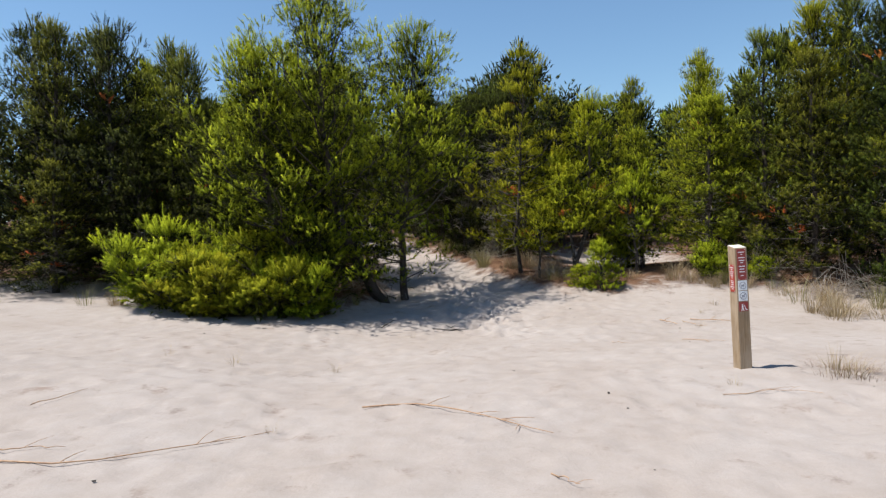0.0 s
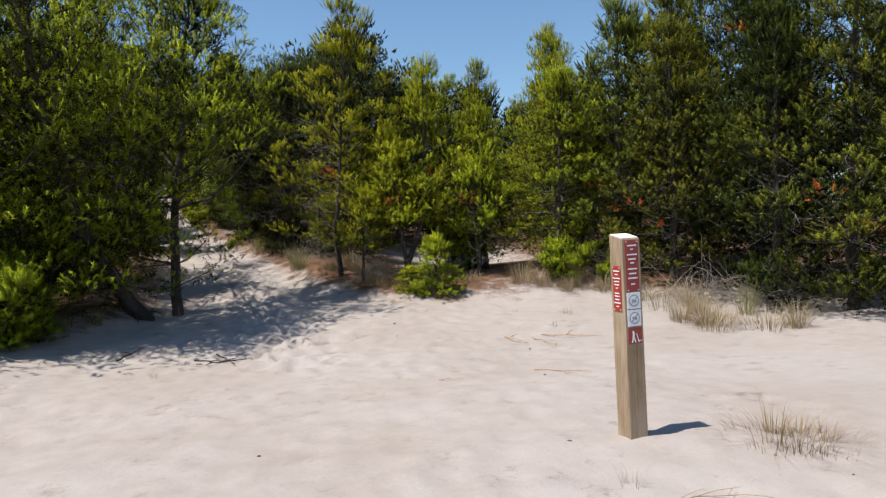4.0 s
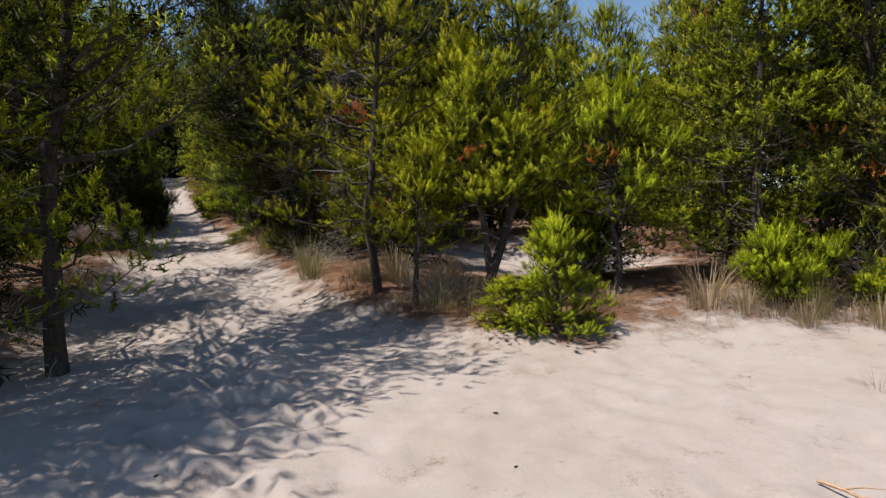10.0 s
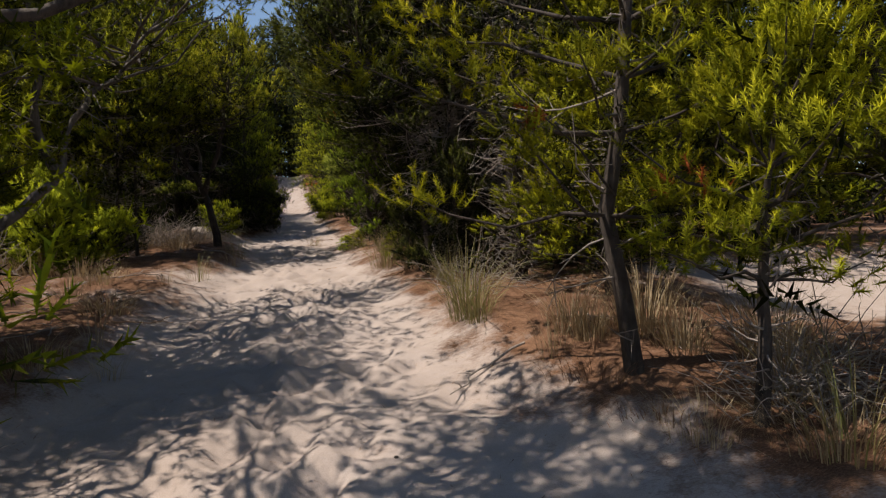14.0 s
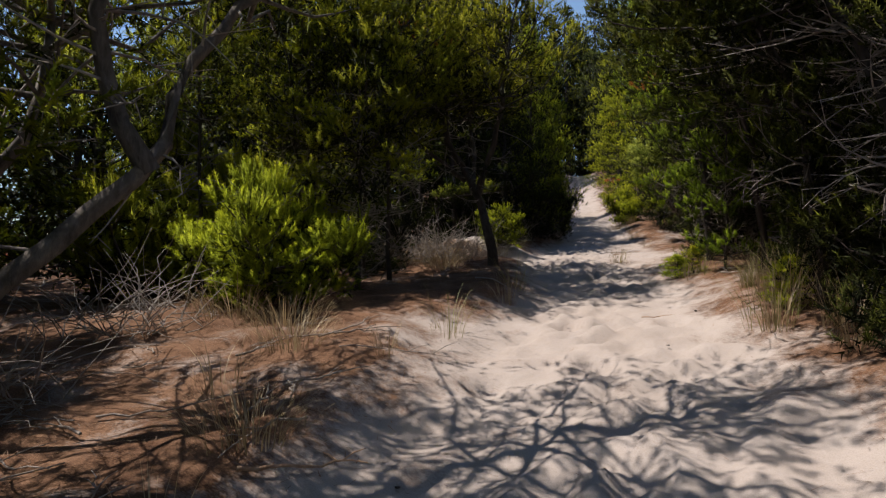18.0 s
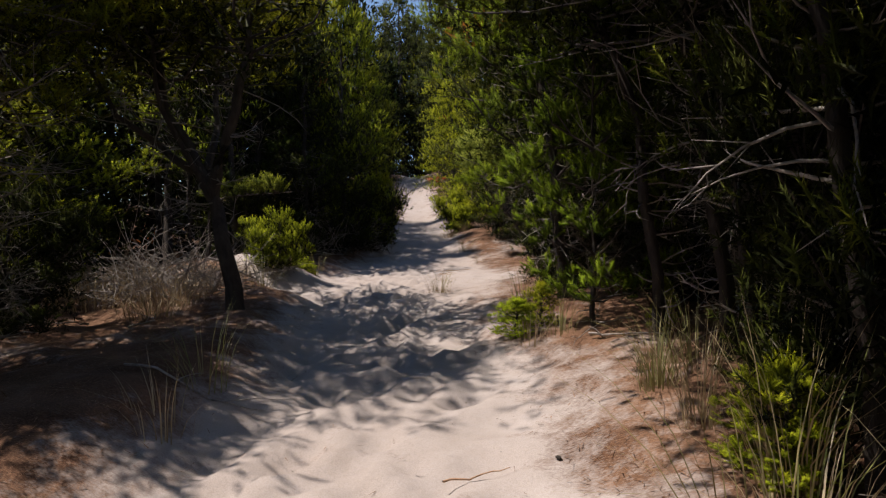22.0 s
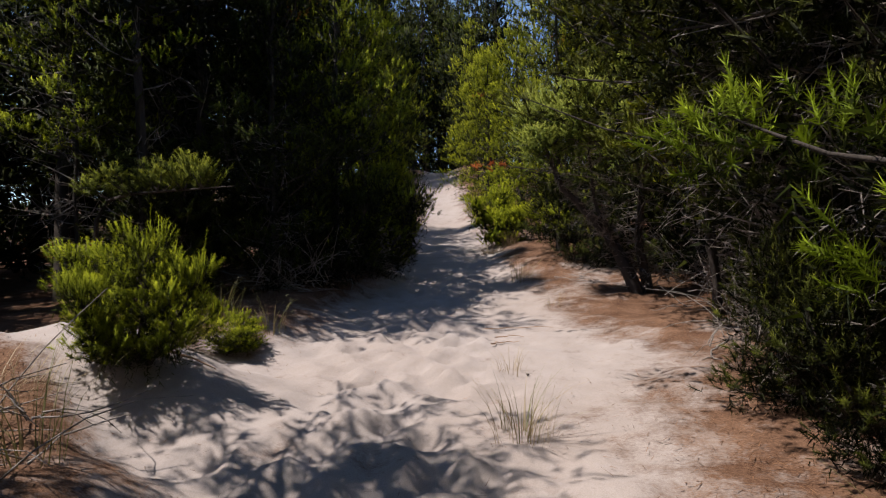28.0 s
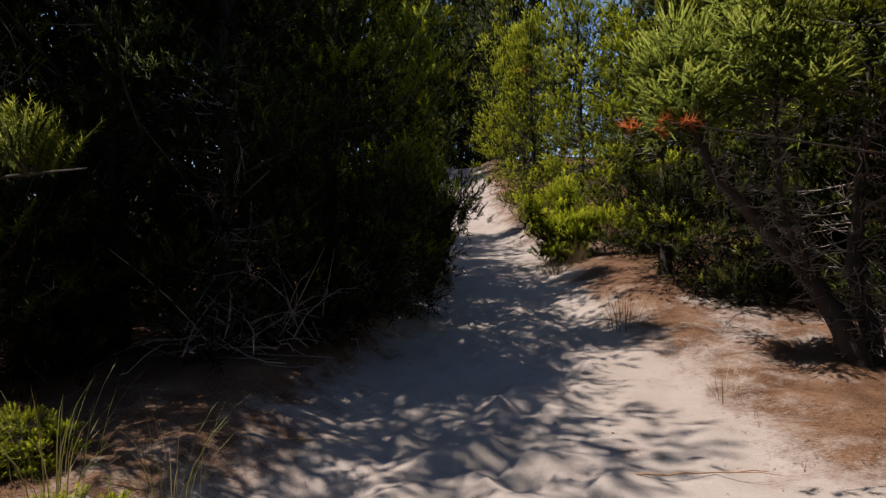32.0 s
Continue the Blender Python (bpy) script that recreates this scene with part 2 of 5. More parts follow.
def ground_z(x, y):
    x, y = np.asarray(x, float), np.asarray(y, float)
    z = np.interp(y, BASE_Y, BASE_Z) * (0.35 + 0.65 * np.exp(-((x - path_x(y)) / 40) ** 2))
    b = beside(x, y)
    left = np.clip(-x - 1.5, 0, 12) * 0.085 * np.clip(1 - (y - 13) / 12, 0, 1) * step(-8, 8, y)
    bank = np.where(x > path_x(y), 1 - 0.62 * step(26.8, 28.5, y) * step(37, 34, y), 1.0)
    z = z + left + b * bank * (0.24 + 0.08 * waves(MOUNDS, x, y))
    z = z + 0.58 * np.exp(-((x + 4.9) / 0.95) ** 2 - ((y - 28.85) / 0.6) ** 2)
    z = z + 0.05 * (1 - b) * waves(MOUNDS, x, y) * step(16, 10, y)
    return z


def gz(x, y):
    return float(ground_z(x, y))


def axis(parts):
    out = []
    for a, b, s in parts:
        out += list(np.arange(a, b - 1e-6, s))
    return np.array(out + [parts[-1][1]])


def from_arrays(name, verts, faces, mats, attrs=(), smooth=True):
    """One mesh out of a vertex array and one array of triangles or quads."""
    me = bpy.data.meshes.new(name)
    k = faces.shape[1]
    me.vertices.add(len(verts))
    me.vertices.foreach_set("co", np.ascontiguousarray(verts, np.float32).ravel())
    me.loops.add(faces.size)
    me.loops.foreach_set("vertex_index", faces.astype(np.int32).ravel())
    me.polygons.add(len(faces))
    me.polygons.foreach_set("loop_start", np.arange(0, faces.size, k, dtype=np.int32))
    me.polygons.foreach_set("use_smooth", np.full(len(faces), smooth))
    for m in mats:
        me.materials.append(m)
    for an, vals in attrs:
        at = me.attributes.new(an, "FLOAT", "POINT")
        at.data.foreach_set("value", np.ascontiguousarray(vals, np.float32))
    me.update()
    me.validate()
    return me


def build_ground():
    xs = axis([(-2500, -400, 700), (-400, -60, 85), (-60, -14, 2.3), (-14, -7.5, 0.35), (-7.5, 5.5, 0.075), (5.5, 10, 0.2), (10, 60, 2.5), (60, 400, 85), (400, 2500, 700)])
    ys = axis([(-2500, -400, 700), (-400, -30, 74), (-30, 1.0, 1.0), (1.0, 36, 0.08), (36, 62, 0.4), (62, 140, 5), (140, 400, 65), (400, 2500, 700)])
    X, Y = np.meshgrid(xs, ys)
    Z = ground_z(X, Y)
    b = beside(X, Y)
    near = step(-8, -6.5, X) * step(5.5, 5.0, X) * step(1, 2, Y) * step(36, 34, Y)
    Z += near * (0.012 + 0.006 * b + 0.008 * step(13, 17, Y)) * waves(LUMPS, X, Y, 0.7)
    # footprints trodden into the dry sand
    rng = np.random.default_rng(11)
    for i in range(2100):
        if i < 1000:
            py = rng.uniform(11, 36)
            px = path_x(py) + rng.normal(0, 0.42)
        else:
            py, px = rng.uniform(2, 15), rng.uniform(-7, 5)
        yaw = rng.normal(0.1, 0.35)
        i0, i1 = np.searchsorted(xs, (px - 0.35, px + 0.35))
        j0, j1 = np.searchsorted(ys, (py - 0.35, py + 0.35))
        dx, dy = X[j0:j1, i0:i1] - px, Y[j0:j1, i0:i1] - py
        u, v = dx * math.cos(yaw) + dy * math.sin(yaw), -dx * math.sin(yaw) + dy * math.cos(yaw)
        r = np.sqrt((u / 0.105) ** 2 + (v / 0.16) ** 2)
        depth = rng.uniform(0.014, 0.04) * (1.0 if i < 1000 else 0.45)
        Z[j0:j1, i0:i1] += depth * (-np.exp(-r ** 2) + 0.55 * np.exp(-((r - 1.55) / 0.45) ** 2))
    nx, ny = len(xs), len(ys)
    idx = np.arange(nx * ny).reshape(ny, nx)
    faces = np.stack([idx[:-1, :-1], idx[:-1, 1:], idx[1:, 1:], idx[1:, :-1]], -1).reshape(-1, 4)
    crossing = np.exp(-((X + 5.4) / 2.2) ** 4 - ((Y - 28.9 + 0.12 * (X + 4)) / 0.55) ** 4)
    grassy = np.exp(-((X + 4.2) / 2.6) ** 4 - ((Y - 19.4) / 2.6) ** 4)
    litter = b * (1 - crossing) * (1 - 0.1 * grassy) * np.clip(0.84 + 0.25 * waves(MOUNDS, X * 1.5, Y * 1.5), 0, 1.3)
    me = from_arrays("ground", np.stack([X, Y, Z], -1).reshape(-1, 3), faces, [SAND], [("litter", litter.ravel())])
    tagged(new("ground", me), "pale dry dune sand with footprints and brown needle litter", "ground", kind="structure")


build_ground()


# ---- trees ----
def tubes(lines, sides=5):
    """One vertex and face array out of many tapered tubes: each a list of points and of radii."""
    V, Fc, base = [], [], 0
    ang = np.arange(sides) * 2 * np.pi / sides
    for pts, rad in lines:
        pts, rad = np.asarray(pts, float), np.asarray(rad, float)
        tan = np.gradient(pts, axis=0)
        tan /= np.linalg.norm(tan, axis=1)[:, None] + 1e-9
        ref = np.where(np.abs(tan[:, 2:3]) > 0.9, np.array([[1.0, 0, 0]]), np.array([[0, 0, 1.0]]))
        u = np.cross(tan, ref)
        u /= np.linalg.norm(u, axis=1)[:, None] + 1e-9
        w = np.cross(tan, u)
        ring = pts[:, None] + rad[:, None, None] * (np.cos(ang)[None, :, None] * u[:, None] + np.sin(ang)[None, :, None] * w[:, None])
        n = len(pts)
        V.append(ring.reshape(-1, 3))
        i = np.arange(n - 1)[:, None] * sides + np.arange(sides)[None]
        j = np.arange(n - 1)[:, None] * sides + (np.arange(sides)[None] + 1) % sides
        Fc.append(np.stack([i, j, j + sides, i + sides], -1).reshape(-1, 4) + base)
        base += n * sides
    return np.concatenate(V), np.concatenate(Fc)


def unit(v):
    return v / (np.linalg.norm(v, axis=-1, keepdims=True) + 1e-9)


def needles(P, D, L, tone, count, nl, nw, rng, bulge=None, core=0.0):
    """Shoots clad in needles like bottle brushes: each needle a slender triangle round its shoot, over an opaque
    spindle added to fill it, darker at its foot.
    """
    n = len(P)
    s = np.broadcast_to((np.arange(count) + 0.5) / count, (n, count)) + rng.uniform(-0.4, 0.4, (n, count)) / count
    phi = np.arange(count)[None] * 2.39996 + rng.uniform(0, 6.3, (n, 1)) + rng.uniform(-0.4, 0.4, (n, count))
    ref = np.where(np.abs(D[:, 2:3]) > 0.9, np.array([[1.0, 0, 0]]), np.array([[0, 0, 1.0]]))
    U = unit(np.cross(D, ref))
    W = np.cross(D, U)
    al = np.radians(84 - 46 * s ** 1.2 + rng.uniform(-13, 13, (n, count)))
    radial = np.cos(phi)[..., None] * U[:, None] + np.sin(phi)[..., None] * W[:, None]
    nd = np.cos(al)[..., None] * D[:, None] + np.sin(al)[..., None] * radial
    side = np.cross(nd, D[:, None] + 0.01)
    side = unit(side + 0.32 * rng.normal(size=side.shape))
    root = P[:, None] + D[:, None] * (L[:, None] * s)[..., None]
    ln = nl * rng.uniform(0.75, 1.15, (n, count)) * (1 - 0.2 * s)
    c = root + nd * ln[..., None]
    # soft normals: up, outwards and along the needle, each triangle wound to agree
    far = root - (0, 0, 1) * root[..., 2:3]
    soft = np.array([0, 0, 0.4]) + 0.3 * unit(far)
    if bulge is not None:
        soft = soft + 0.55 * bulge[:, None]
    nrm = unit(nd * 0.45 + radial * 0.5 + soft)
    flip = np.where((np.cross(side, nd) * nrm).sum(-1, keepdims=True) < 0, -1.0, 1.0)
    a, b = root - side * flip * nw / 2, root + side * flip * nw / 2
    V = [np.stack([a, b, c], 2).reshape(-1, 3)]
    N = [np.repeat(nrm.reshape(-1, 3), 3, 0)]
    dead = tone[:, None] > 0.92
    # tone rises from shoot foot to tip, shading put into the colour
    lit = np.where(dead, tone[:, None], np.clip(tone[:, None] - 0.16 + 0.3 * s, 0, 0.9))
    T = [np.repeat(lit.ravel(), 3)]
    # added spindle that keeps the shoot opaque, darker towards its foot
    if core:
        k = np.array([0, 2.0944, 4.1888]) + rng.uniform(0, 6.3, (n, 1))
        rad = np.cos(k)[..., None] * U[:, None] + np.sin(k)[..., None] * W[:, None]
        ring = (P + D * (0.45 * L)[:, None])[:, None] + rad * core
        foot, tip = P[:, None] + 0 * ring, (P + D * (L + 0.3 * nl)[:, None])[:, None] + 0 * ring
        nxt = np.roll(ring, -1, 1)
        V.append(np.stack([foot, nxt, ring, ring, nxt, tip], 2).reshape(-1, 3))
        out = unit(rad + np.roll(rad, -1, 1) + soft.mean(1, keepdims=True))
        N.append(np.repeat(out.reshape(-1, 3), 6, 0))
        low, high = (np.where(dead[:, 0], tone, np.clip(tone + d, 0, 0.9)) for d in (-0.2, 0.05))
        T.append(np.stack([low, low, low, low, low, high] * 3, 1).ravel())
    V = np.concatenate(V)
    return V, np.arange(len(V)).reshape(-1, 3), np.concatenate(T), np.concatenate(N)


def along(pts, s):
    pts = np.asarray(pts, float)
    seg = np.concatenate([[0], np.cumsum(np.linalg.norm(np.diff(pts, axis=0), axis=1))])
    return np.array([np.interp(np.asarray(s) * seg[-1], seg, pts[:, k]) for k in range(3)]).T


def pine(seed, leaders, whorls=11, per=5, twigs=5, tuft=10, count=16, nl=0.06, nw=0.0125, shoot=0.115, needle_mat=None, bark=None,
         droop=0.0, bare=0.18, dead=40, tonebias=0.0, red=0.003, spikes=12, inner=260, sides=5, flat=1.0, full=0.52, dying=(), deep=(9, 0.115, 0.03), clear=None, clump=0.17, core=0.008, rise=0.35):
    """The meshes of a pine: trunk with limbs, crown, dead wood. leaders: points, radius at the foot, where on it the crown begins, spread."""
    rng = np.random.default_rng(seed)
    wood, dry, P, D, L, tone = [], [], [], [], [], []
    IP, ID, B = [], [], []
    up = np.array([0, 0, 1.0])
    for pts, r0, cb, R in leaders:
        line = along(pts, np.linspace(0, 1, 12 + 12 * (len(pts) > 6)))
        line[1:-1, :2] += rng.normal(0, 0.008 * R + 0.008, (len(line) - 2, 2))
        wood.append((line, r0 * np.concatenate([[1.35, 1.1], np.linspace(1, 0.12, len(line) - 2)])))
        for i in range(whorls):
            u = min(max((i + rng.uniform(-0.3, 0.3)) / (whorls - 0.3), 0), 0.985)
            p0 = along(line, [cb + (0.985 - cb) * u])[0]
            for k in range(per):
                az = k * 6.283 / per + i * 2.1 + rng.uniform(-0.45, 0.45)
                prof = (1 - u) ** full * (0.7 + 0.3 * min(1, u / 0.2)) + 0.05
                Lb = R * prof * rng.uniform(0.5, 1.28)
                el = (rng.uniform(-0.15, 0.25) + 0.95 * u - droop * (1 - u)) * flat
                s = np.linspace(0, 1, 5)
                e = el + 0.5 * s ** 1.5 * flat
                out = np.array([math.cos(az), math.sin(az), 0])
                sd = np.array([-math.sin(az), math.cos(az), 0])
                stepv = np.cos(e)[:, None] * out + np.sin(e)[:, None] * up
                bl = p0 + np.concatenate([[np.zeros(3)], np.cumsum(stepv[1:] * Lb / 4, 0)])
                bl[1:] += rng.normal(0, 0.03 * Lb, (4, 3))
                wood.append((bl, np.linspace(0.007 + 0.007 * Lb, 0.003, 5)))
                n = max(2, int(round(twigs * (0.3 + 0.75 * Lb / R))))
                ss = bare + (1 - bare) * rng.uniform(0, 1, n) ** 0.8
                ss[0] = 1.0
                lat = rng.uniform(-1, 1, n) * 0.46 * Lb * (1.15 - 0.75 * ss)
                lat[0] = 0
                q = along(bl, ss) + sd * lat[:, None] + out * (np.abs(lat) * 0.35)[:, None] + up * (np.abs(lat) * 0.2 + rng.normal(0, 0.04 * (0.4 + Lb), n))[:, None]
                m = n * tuft
                q2 = np.repeat(q, tuft, 0)
                dome = unit(rng.normal(0, 1, (m, 3)) + (0, 0, 0.35))
                fan = dome * (rng.uniform(0.15, 1, m) ** 0.5)[:, None] * (1, 1, 0.55) * clump * (0.6 + 0.5 * Lb / R)
                d = unit(dome * 0.8 * (1, 1, 0.6) + out * rng.uniform(0.1, 0.55, m)[:, None] + up * (rise + rng.uniform(0, 0.45, m) + 1.1 * u ** 2 - 1.2 * droop)[:, None])
                P.append(q2 + fan), D.append(d), L.append(shoot * rng.uniform(0.6, 1.35, m) * (1 + 2.2 * max(0, u - 0.55))), B.append(dome)
                # clump tops paler and undersides darker, light from above put into the tone
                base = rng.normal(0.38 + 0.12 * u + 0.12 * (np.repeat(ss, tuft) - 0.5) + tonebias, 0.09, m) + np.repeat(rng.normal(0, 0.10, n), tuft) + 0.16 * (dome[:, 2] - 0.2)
                browned = np.repeat(rng.uniform(size=n) < red * (1 if u < 0.7 else 0), tuft)
                tone.append(np.where(browned, rng.uniform(0.94, 1, m), np.clip(base, 0, 0.88)))
                ni = max(1, int(inner * Lb / R / (whorls * per) * 1.5))
                IP.append(along(bl, rng.uniform(0.15, 0.8, ni)) + rng.normal(0, 0.07 * R, (ni, 3))), ID.append(unit(rng.normal(size=(ni, 3)) + out * 0.6))
        if spikes:
            n = spikes
            s = 0.86 + 0.14 * rng.uniform(0, 1, n) ** 0.8
            s[0] = 0.99
            az = rng.uniform(0, 6.3, n)
            o = np.stack([np.cos(az), np.sin(az), np.zeros(n)], -1)
            P.append(along(line, s) + o * ((1 - s) * 2.2 * rng.uniform(0.3, 1, n))[:, None]), D.append(unit(o * 0.22 + up)), B.append(o)
            L.append(shoot * np.where(s > 0.97, 4.2, 2.8) * rng.uniform(0.75, 1.25, n)), tone.append(np.clip(rng.normal(0.42, 0.1, n), 0, 0.88))
        for k in range(dead):
            u = rng.uniform(0.04, min(0.75, cb + 0.4))
            p0 = along(line, [u])[0]
            az, el, Lb = rng.uniform(0, 6.3), rng.normal(0.0, 0.35), R * rng.uniform(0.16, 0.52) * (0.5 + 0.5 * min(1, u / 0.3))
            e = el + np.linspace(0, rng.normal(0.1, 0.5), 4)
            a2 = az + np.cumsum(rng.normal(0, 0.32, 4))
            stp = np.stack([np.cos(e) * np.cos(a2), np.cos(e) * np.sin(a2), np.sin(e)], -1) * Lb / 4
            bl = p0 + np.concatenate([[np.zeros(3)], np.cumsum(stp, 0)])
            dry.append((bl, np.linspace(0.007 + 0.004 * Lb, 0.002, 5)))
            for f in range(3):
                q0 = along(bl, [rng.uniform(0.35, 0.95)])[0]
                v = unit(rng.normal(size=3) + stp[2] / np.linalg.norm(stp[2])) * Lb * rng.uniform(0.15, 0.4)
                dry.append((np.stack([q0, q0 + v]), (0.004, 0.0015)))
    for d0 in dying:
        # a branch whose tip has turned red
        d0 = np.array(d0, float)
        p0 = along(leaders[0][0], [np.clip((d0[2] - 0.3) / leaders[0][0][-1][2], 0, 0.9)])[0]
        wood.append((np.stack([p0, (p0 + d0) / 2 + (0, 0, 0.05), d0]), (0.010, 0.006, 0.003)))
        P.append(d0 + rng.normal(0, 0.05, (6, 3)) * (1.2, 1.2, 0.5)), D.append(unit(rng.normal(0, 0.7, (6, 3)) + up * 0.2)), B.append(np.zeros((6, 3))), L.append(np.full(6, shoot * 0.6)), tone.append(rng.uniform(0.94, 1, 6))
    if clear:
        # boughs cut back over the way beneath
        x0, y0, z0 = clear

        def stays(p, slack=0.0):
            return (p[..., 0] < x0 - slack) | (p[..., 2] > z0 + slack) | (p[..., 1] < y0 - slack) & (p[..., 0] < x0 + 1 - slack)

        sets = [np.concatenate(a) for a in (P, D, L, tone, B)]
        ok = stays(sets[0])
        P, D, L, tone, B = ([a[ok]] for a in sets)
        sets = [np.concatenate(a) for a in (IP, ID)]
        ok = stays(sets[0], 0.3)
        IP, ID = ([a[ok]] for a in sets)
        wood = [(p, r) for p, r in wood if stays(p[-1])]
        dry = [(p, r) for p, r in dry if stays(p[-1], 0.1)]
    V, Fc = tubes(wood, sides)
    trunk = from_arrays("trunk", V, Fc, [bark or BARK])
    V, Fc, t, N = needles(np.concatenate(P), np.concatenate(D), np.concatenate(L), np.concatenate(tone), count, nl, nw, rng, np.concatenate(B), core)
    if inner:
        # dark filler added deep in the crown, its shade put into the tone
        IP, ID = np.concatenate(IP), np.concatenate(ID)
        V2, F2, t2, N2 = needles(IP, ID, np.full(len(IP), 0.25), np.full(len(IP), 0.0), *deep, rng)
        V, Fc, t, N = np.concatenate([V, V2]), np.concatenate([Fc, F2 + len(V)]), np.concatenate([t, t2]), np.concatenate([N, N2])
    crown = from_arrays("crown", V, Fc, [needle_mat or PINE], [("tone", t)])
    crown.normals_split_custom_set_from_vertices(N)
    deadm = None
    if dry:
        V, Fc = tubes(dry, 3)
        deadm = from_arrays("deadwood", V, Fc, [TWIG])
    return trunk, crown, deadm


def straight(H, lean=0.0, r=None):
    return [(0, 0, -0.15), (lean * 0.3, 0, H * 0.35), (lean, 0.02, H)], r or 0.028 + 0.011 * H


def leader(H, R, cb, lean=0.0):
    p, r = straight(H, lean)
    return (p, r, cb, R)


KINDS = {}


def kind(name, what, H, R, meshes, label, category="tree"):
    if category == "shrub":
        co = np.empty(len(meshes[1].vertices) * 3, np.float32)
        meshes[1].vertices.foreach_get("co", co)
        co = co.reshape(-1, 3)
        H, R = np.percentile(co[:, 2], 98), np.ptp(co[:, :2], axis=0).mean() * 0.46
    KINDS[name] = (what, H, R, meshes, label, category)


# skyline as seen from the camera's start, by bearing x over y
SKYLINE_BEARING = (-0.75, -0.61, -0.53, -0.45, -0.40, -0.37, -0.32, -0.29, -0.24, -0.18, -0.03, 0.02, 0.09, 0.13, 0.18, 0.26, 0.30, 0.34, 0.38, 0.41, 0.46, 0.51, 0.58, 0.7)
SKYLINE_RISE = (0.42, 0.37, 0.37, 0.32, 0.35, 0.23, 0.22, 0.31, 0.32, 0.37, 0.32, 0.25, 0.22, 0.28, 0.21, 0.20, 0.25, 0.20, 0.20, 0.28, 0.26, 0.31, 0.35, 0.42)


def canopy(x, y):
    """Tallest top allowed at a place, fitted to the skyline from the camera's start."""
    return 1.55 + max(y, 9.0) * np.interp(x / max(y, 9.0), SKYLINE_BEARING, SKYLINE_RISE)


def plant(name, x, y, h=None, r=None, turn=None, label="", group="", sink=0.0, crown=None):
    what, H, R, (trunk, crn, dead), lab, cat = KINDS[name]
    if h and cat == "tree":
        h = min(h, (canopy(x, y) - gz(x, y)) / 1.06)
    sz, sx = (h or H) / H, (r or R) / R
    e = new(what)
    e.empty_display_size = 0.2
    if turn is None:
        turn = (x * 137.7 + y * 71.3) % 360
    e.matrix_basis = pose(x, y, gz(x, y) - sink, 0, 0, turn) @ Matrix.Diagonal((sx, sx, sz, 1))
    tagged(e, label or lab, cat, group)
    for pn, me in (("trunk", trunk), ("crown", crn), ("deadwood", dead)):
        if me:
            o = new(pn, me)
            o.parent = e
            if pn == "deadwood":
                tagged(o, "bare grey dead branches", kind="stuff")
    return e


MID = dict(whorls=14, twigs=6, tuft=9, count=19, nl=0.055, nw=0.0125, shoot=0.11, clump=0.22, core=0.009, deep=(8, 0.11, 0.024), sides=3, inner=560)
# negative tonebias, here and below, puts more shade into the needle colour
BACK = dict(whorls=10, twigs=3, tuft=8, clump=0.3, count=7, nl=0.085, nw=0.035, shoot=0.15, core=0.03, dead=0, inner=620, sides=3, needle_mat=SHADED_PINE, tonebias=-0.14, deep=(4, 0.19, 0.085))
FAR = dict(whorls=12, twigs=4, tuft=8, clump=0.28, count=7, nl=0.085, nw=0.035, shoot=0.16, core=0.028, dead=0, inner=300, sides=3, deep=(4, 0.2, 0.09))
kind("full_a", "pine_tree", 5.6, 1.7, pine(1, [leader(5.6, 1.7, 0.06, 0.1)], **{**MID, "count": 22}), "dense green shore pine with branches to the sand")
kind("full_b", "pine_tree", 5.6, 1.7, pine(2, [leader(5.6, 1.7, 0.08, -0.15)], dead=20, **MID), "dense green shore pine with upright spiky shoots")
kind("open_a", "pine_tree", 5.6, 1.6, pine(3, [leader(5.6, 1.6, 0.1, 0.15)], dead=60, **MID), "green shore pine with bare lower trunk and dead twigs")
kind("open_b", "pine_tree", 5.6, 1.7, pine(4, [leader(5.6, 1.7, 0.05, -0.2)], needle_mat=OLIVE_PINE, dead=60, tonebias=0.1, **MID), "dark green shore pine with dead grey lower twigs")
kind("dark_a", "pine_tree", 5.6, 1.9, pine(5, [leader(5.6, 1.9, 0.06, 0.2)], needle_mat=SHADED_PINE, dead=60, tonebias=-0.14, **{**MID, "inner": 900}), "shaded pine thick with dead grey twigs beneath")
kind("far_a", "pine_tree", 7.0, 2.1, pine(6, [leader(7.0, 2.1, 0.08, 0.1)], needle_mat=SHADED_PINE, **FAR), "distant green pine in the wood")
kind("far_b", "pine_tree", 7.0, 2.0, pine(7, [leader(7.0, 2.0, 0.1, -0.1)], **FAR), "distant pine with spiky top in the wood")
kind("tall", "pine_tree", 12.0, 2.4, pine(8, [leader(12.0, 2.4, 0.3, 0.3)], needle_mat=SHADED_PINE, **FAR), "tall dark pine with open crown against the sky")
SHRUB = dict(count=34, nw=0.006, nl=0.05, shoot=0.08, core=0.006, whorls=4, per=5, twigs=3, tuft=10, clump=0.15, dead=6, spikes=4, inner=40, flat=0.7)
kind("back_a", "pine_tree", 5.6, 1.9, pine(16, [leader(5.6, 1.9, 0.04, 0.1)], **BACK), "dark pine deep in the shade of the wood")
kind("back_b", "pine_tree", 5.6, 1.9, pine(17, [leader(5.6, 1.9, 0.08, -0.2)], **BACK), "shaded green pine in the thick of the wood")
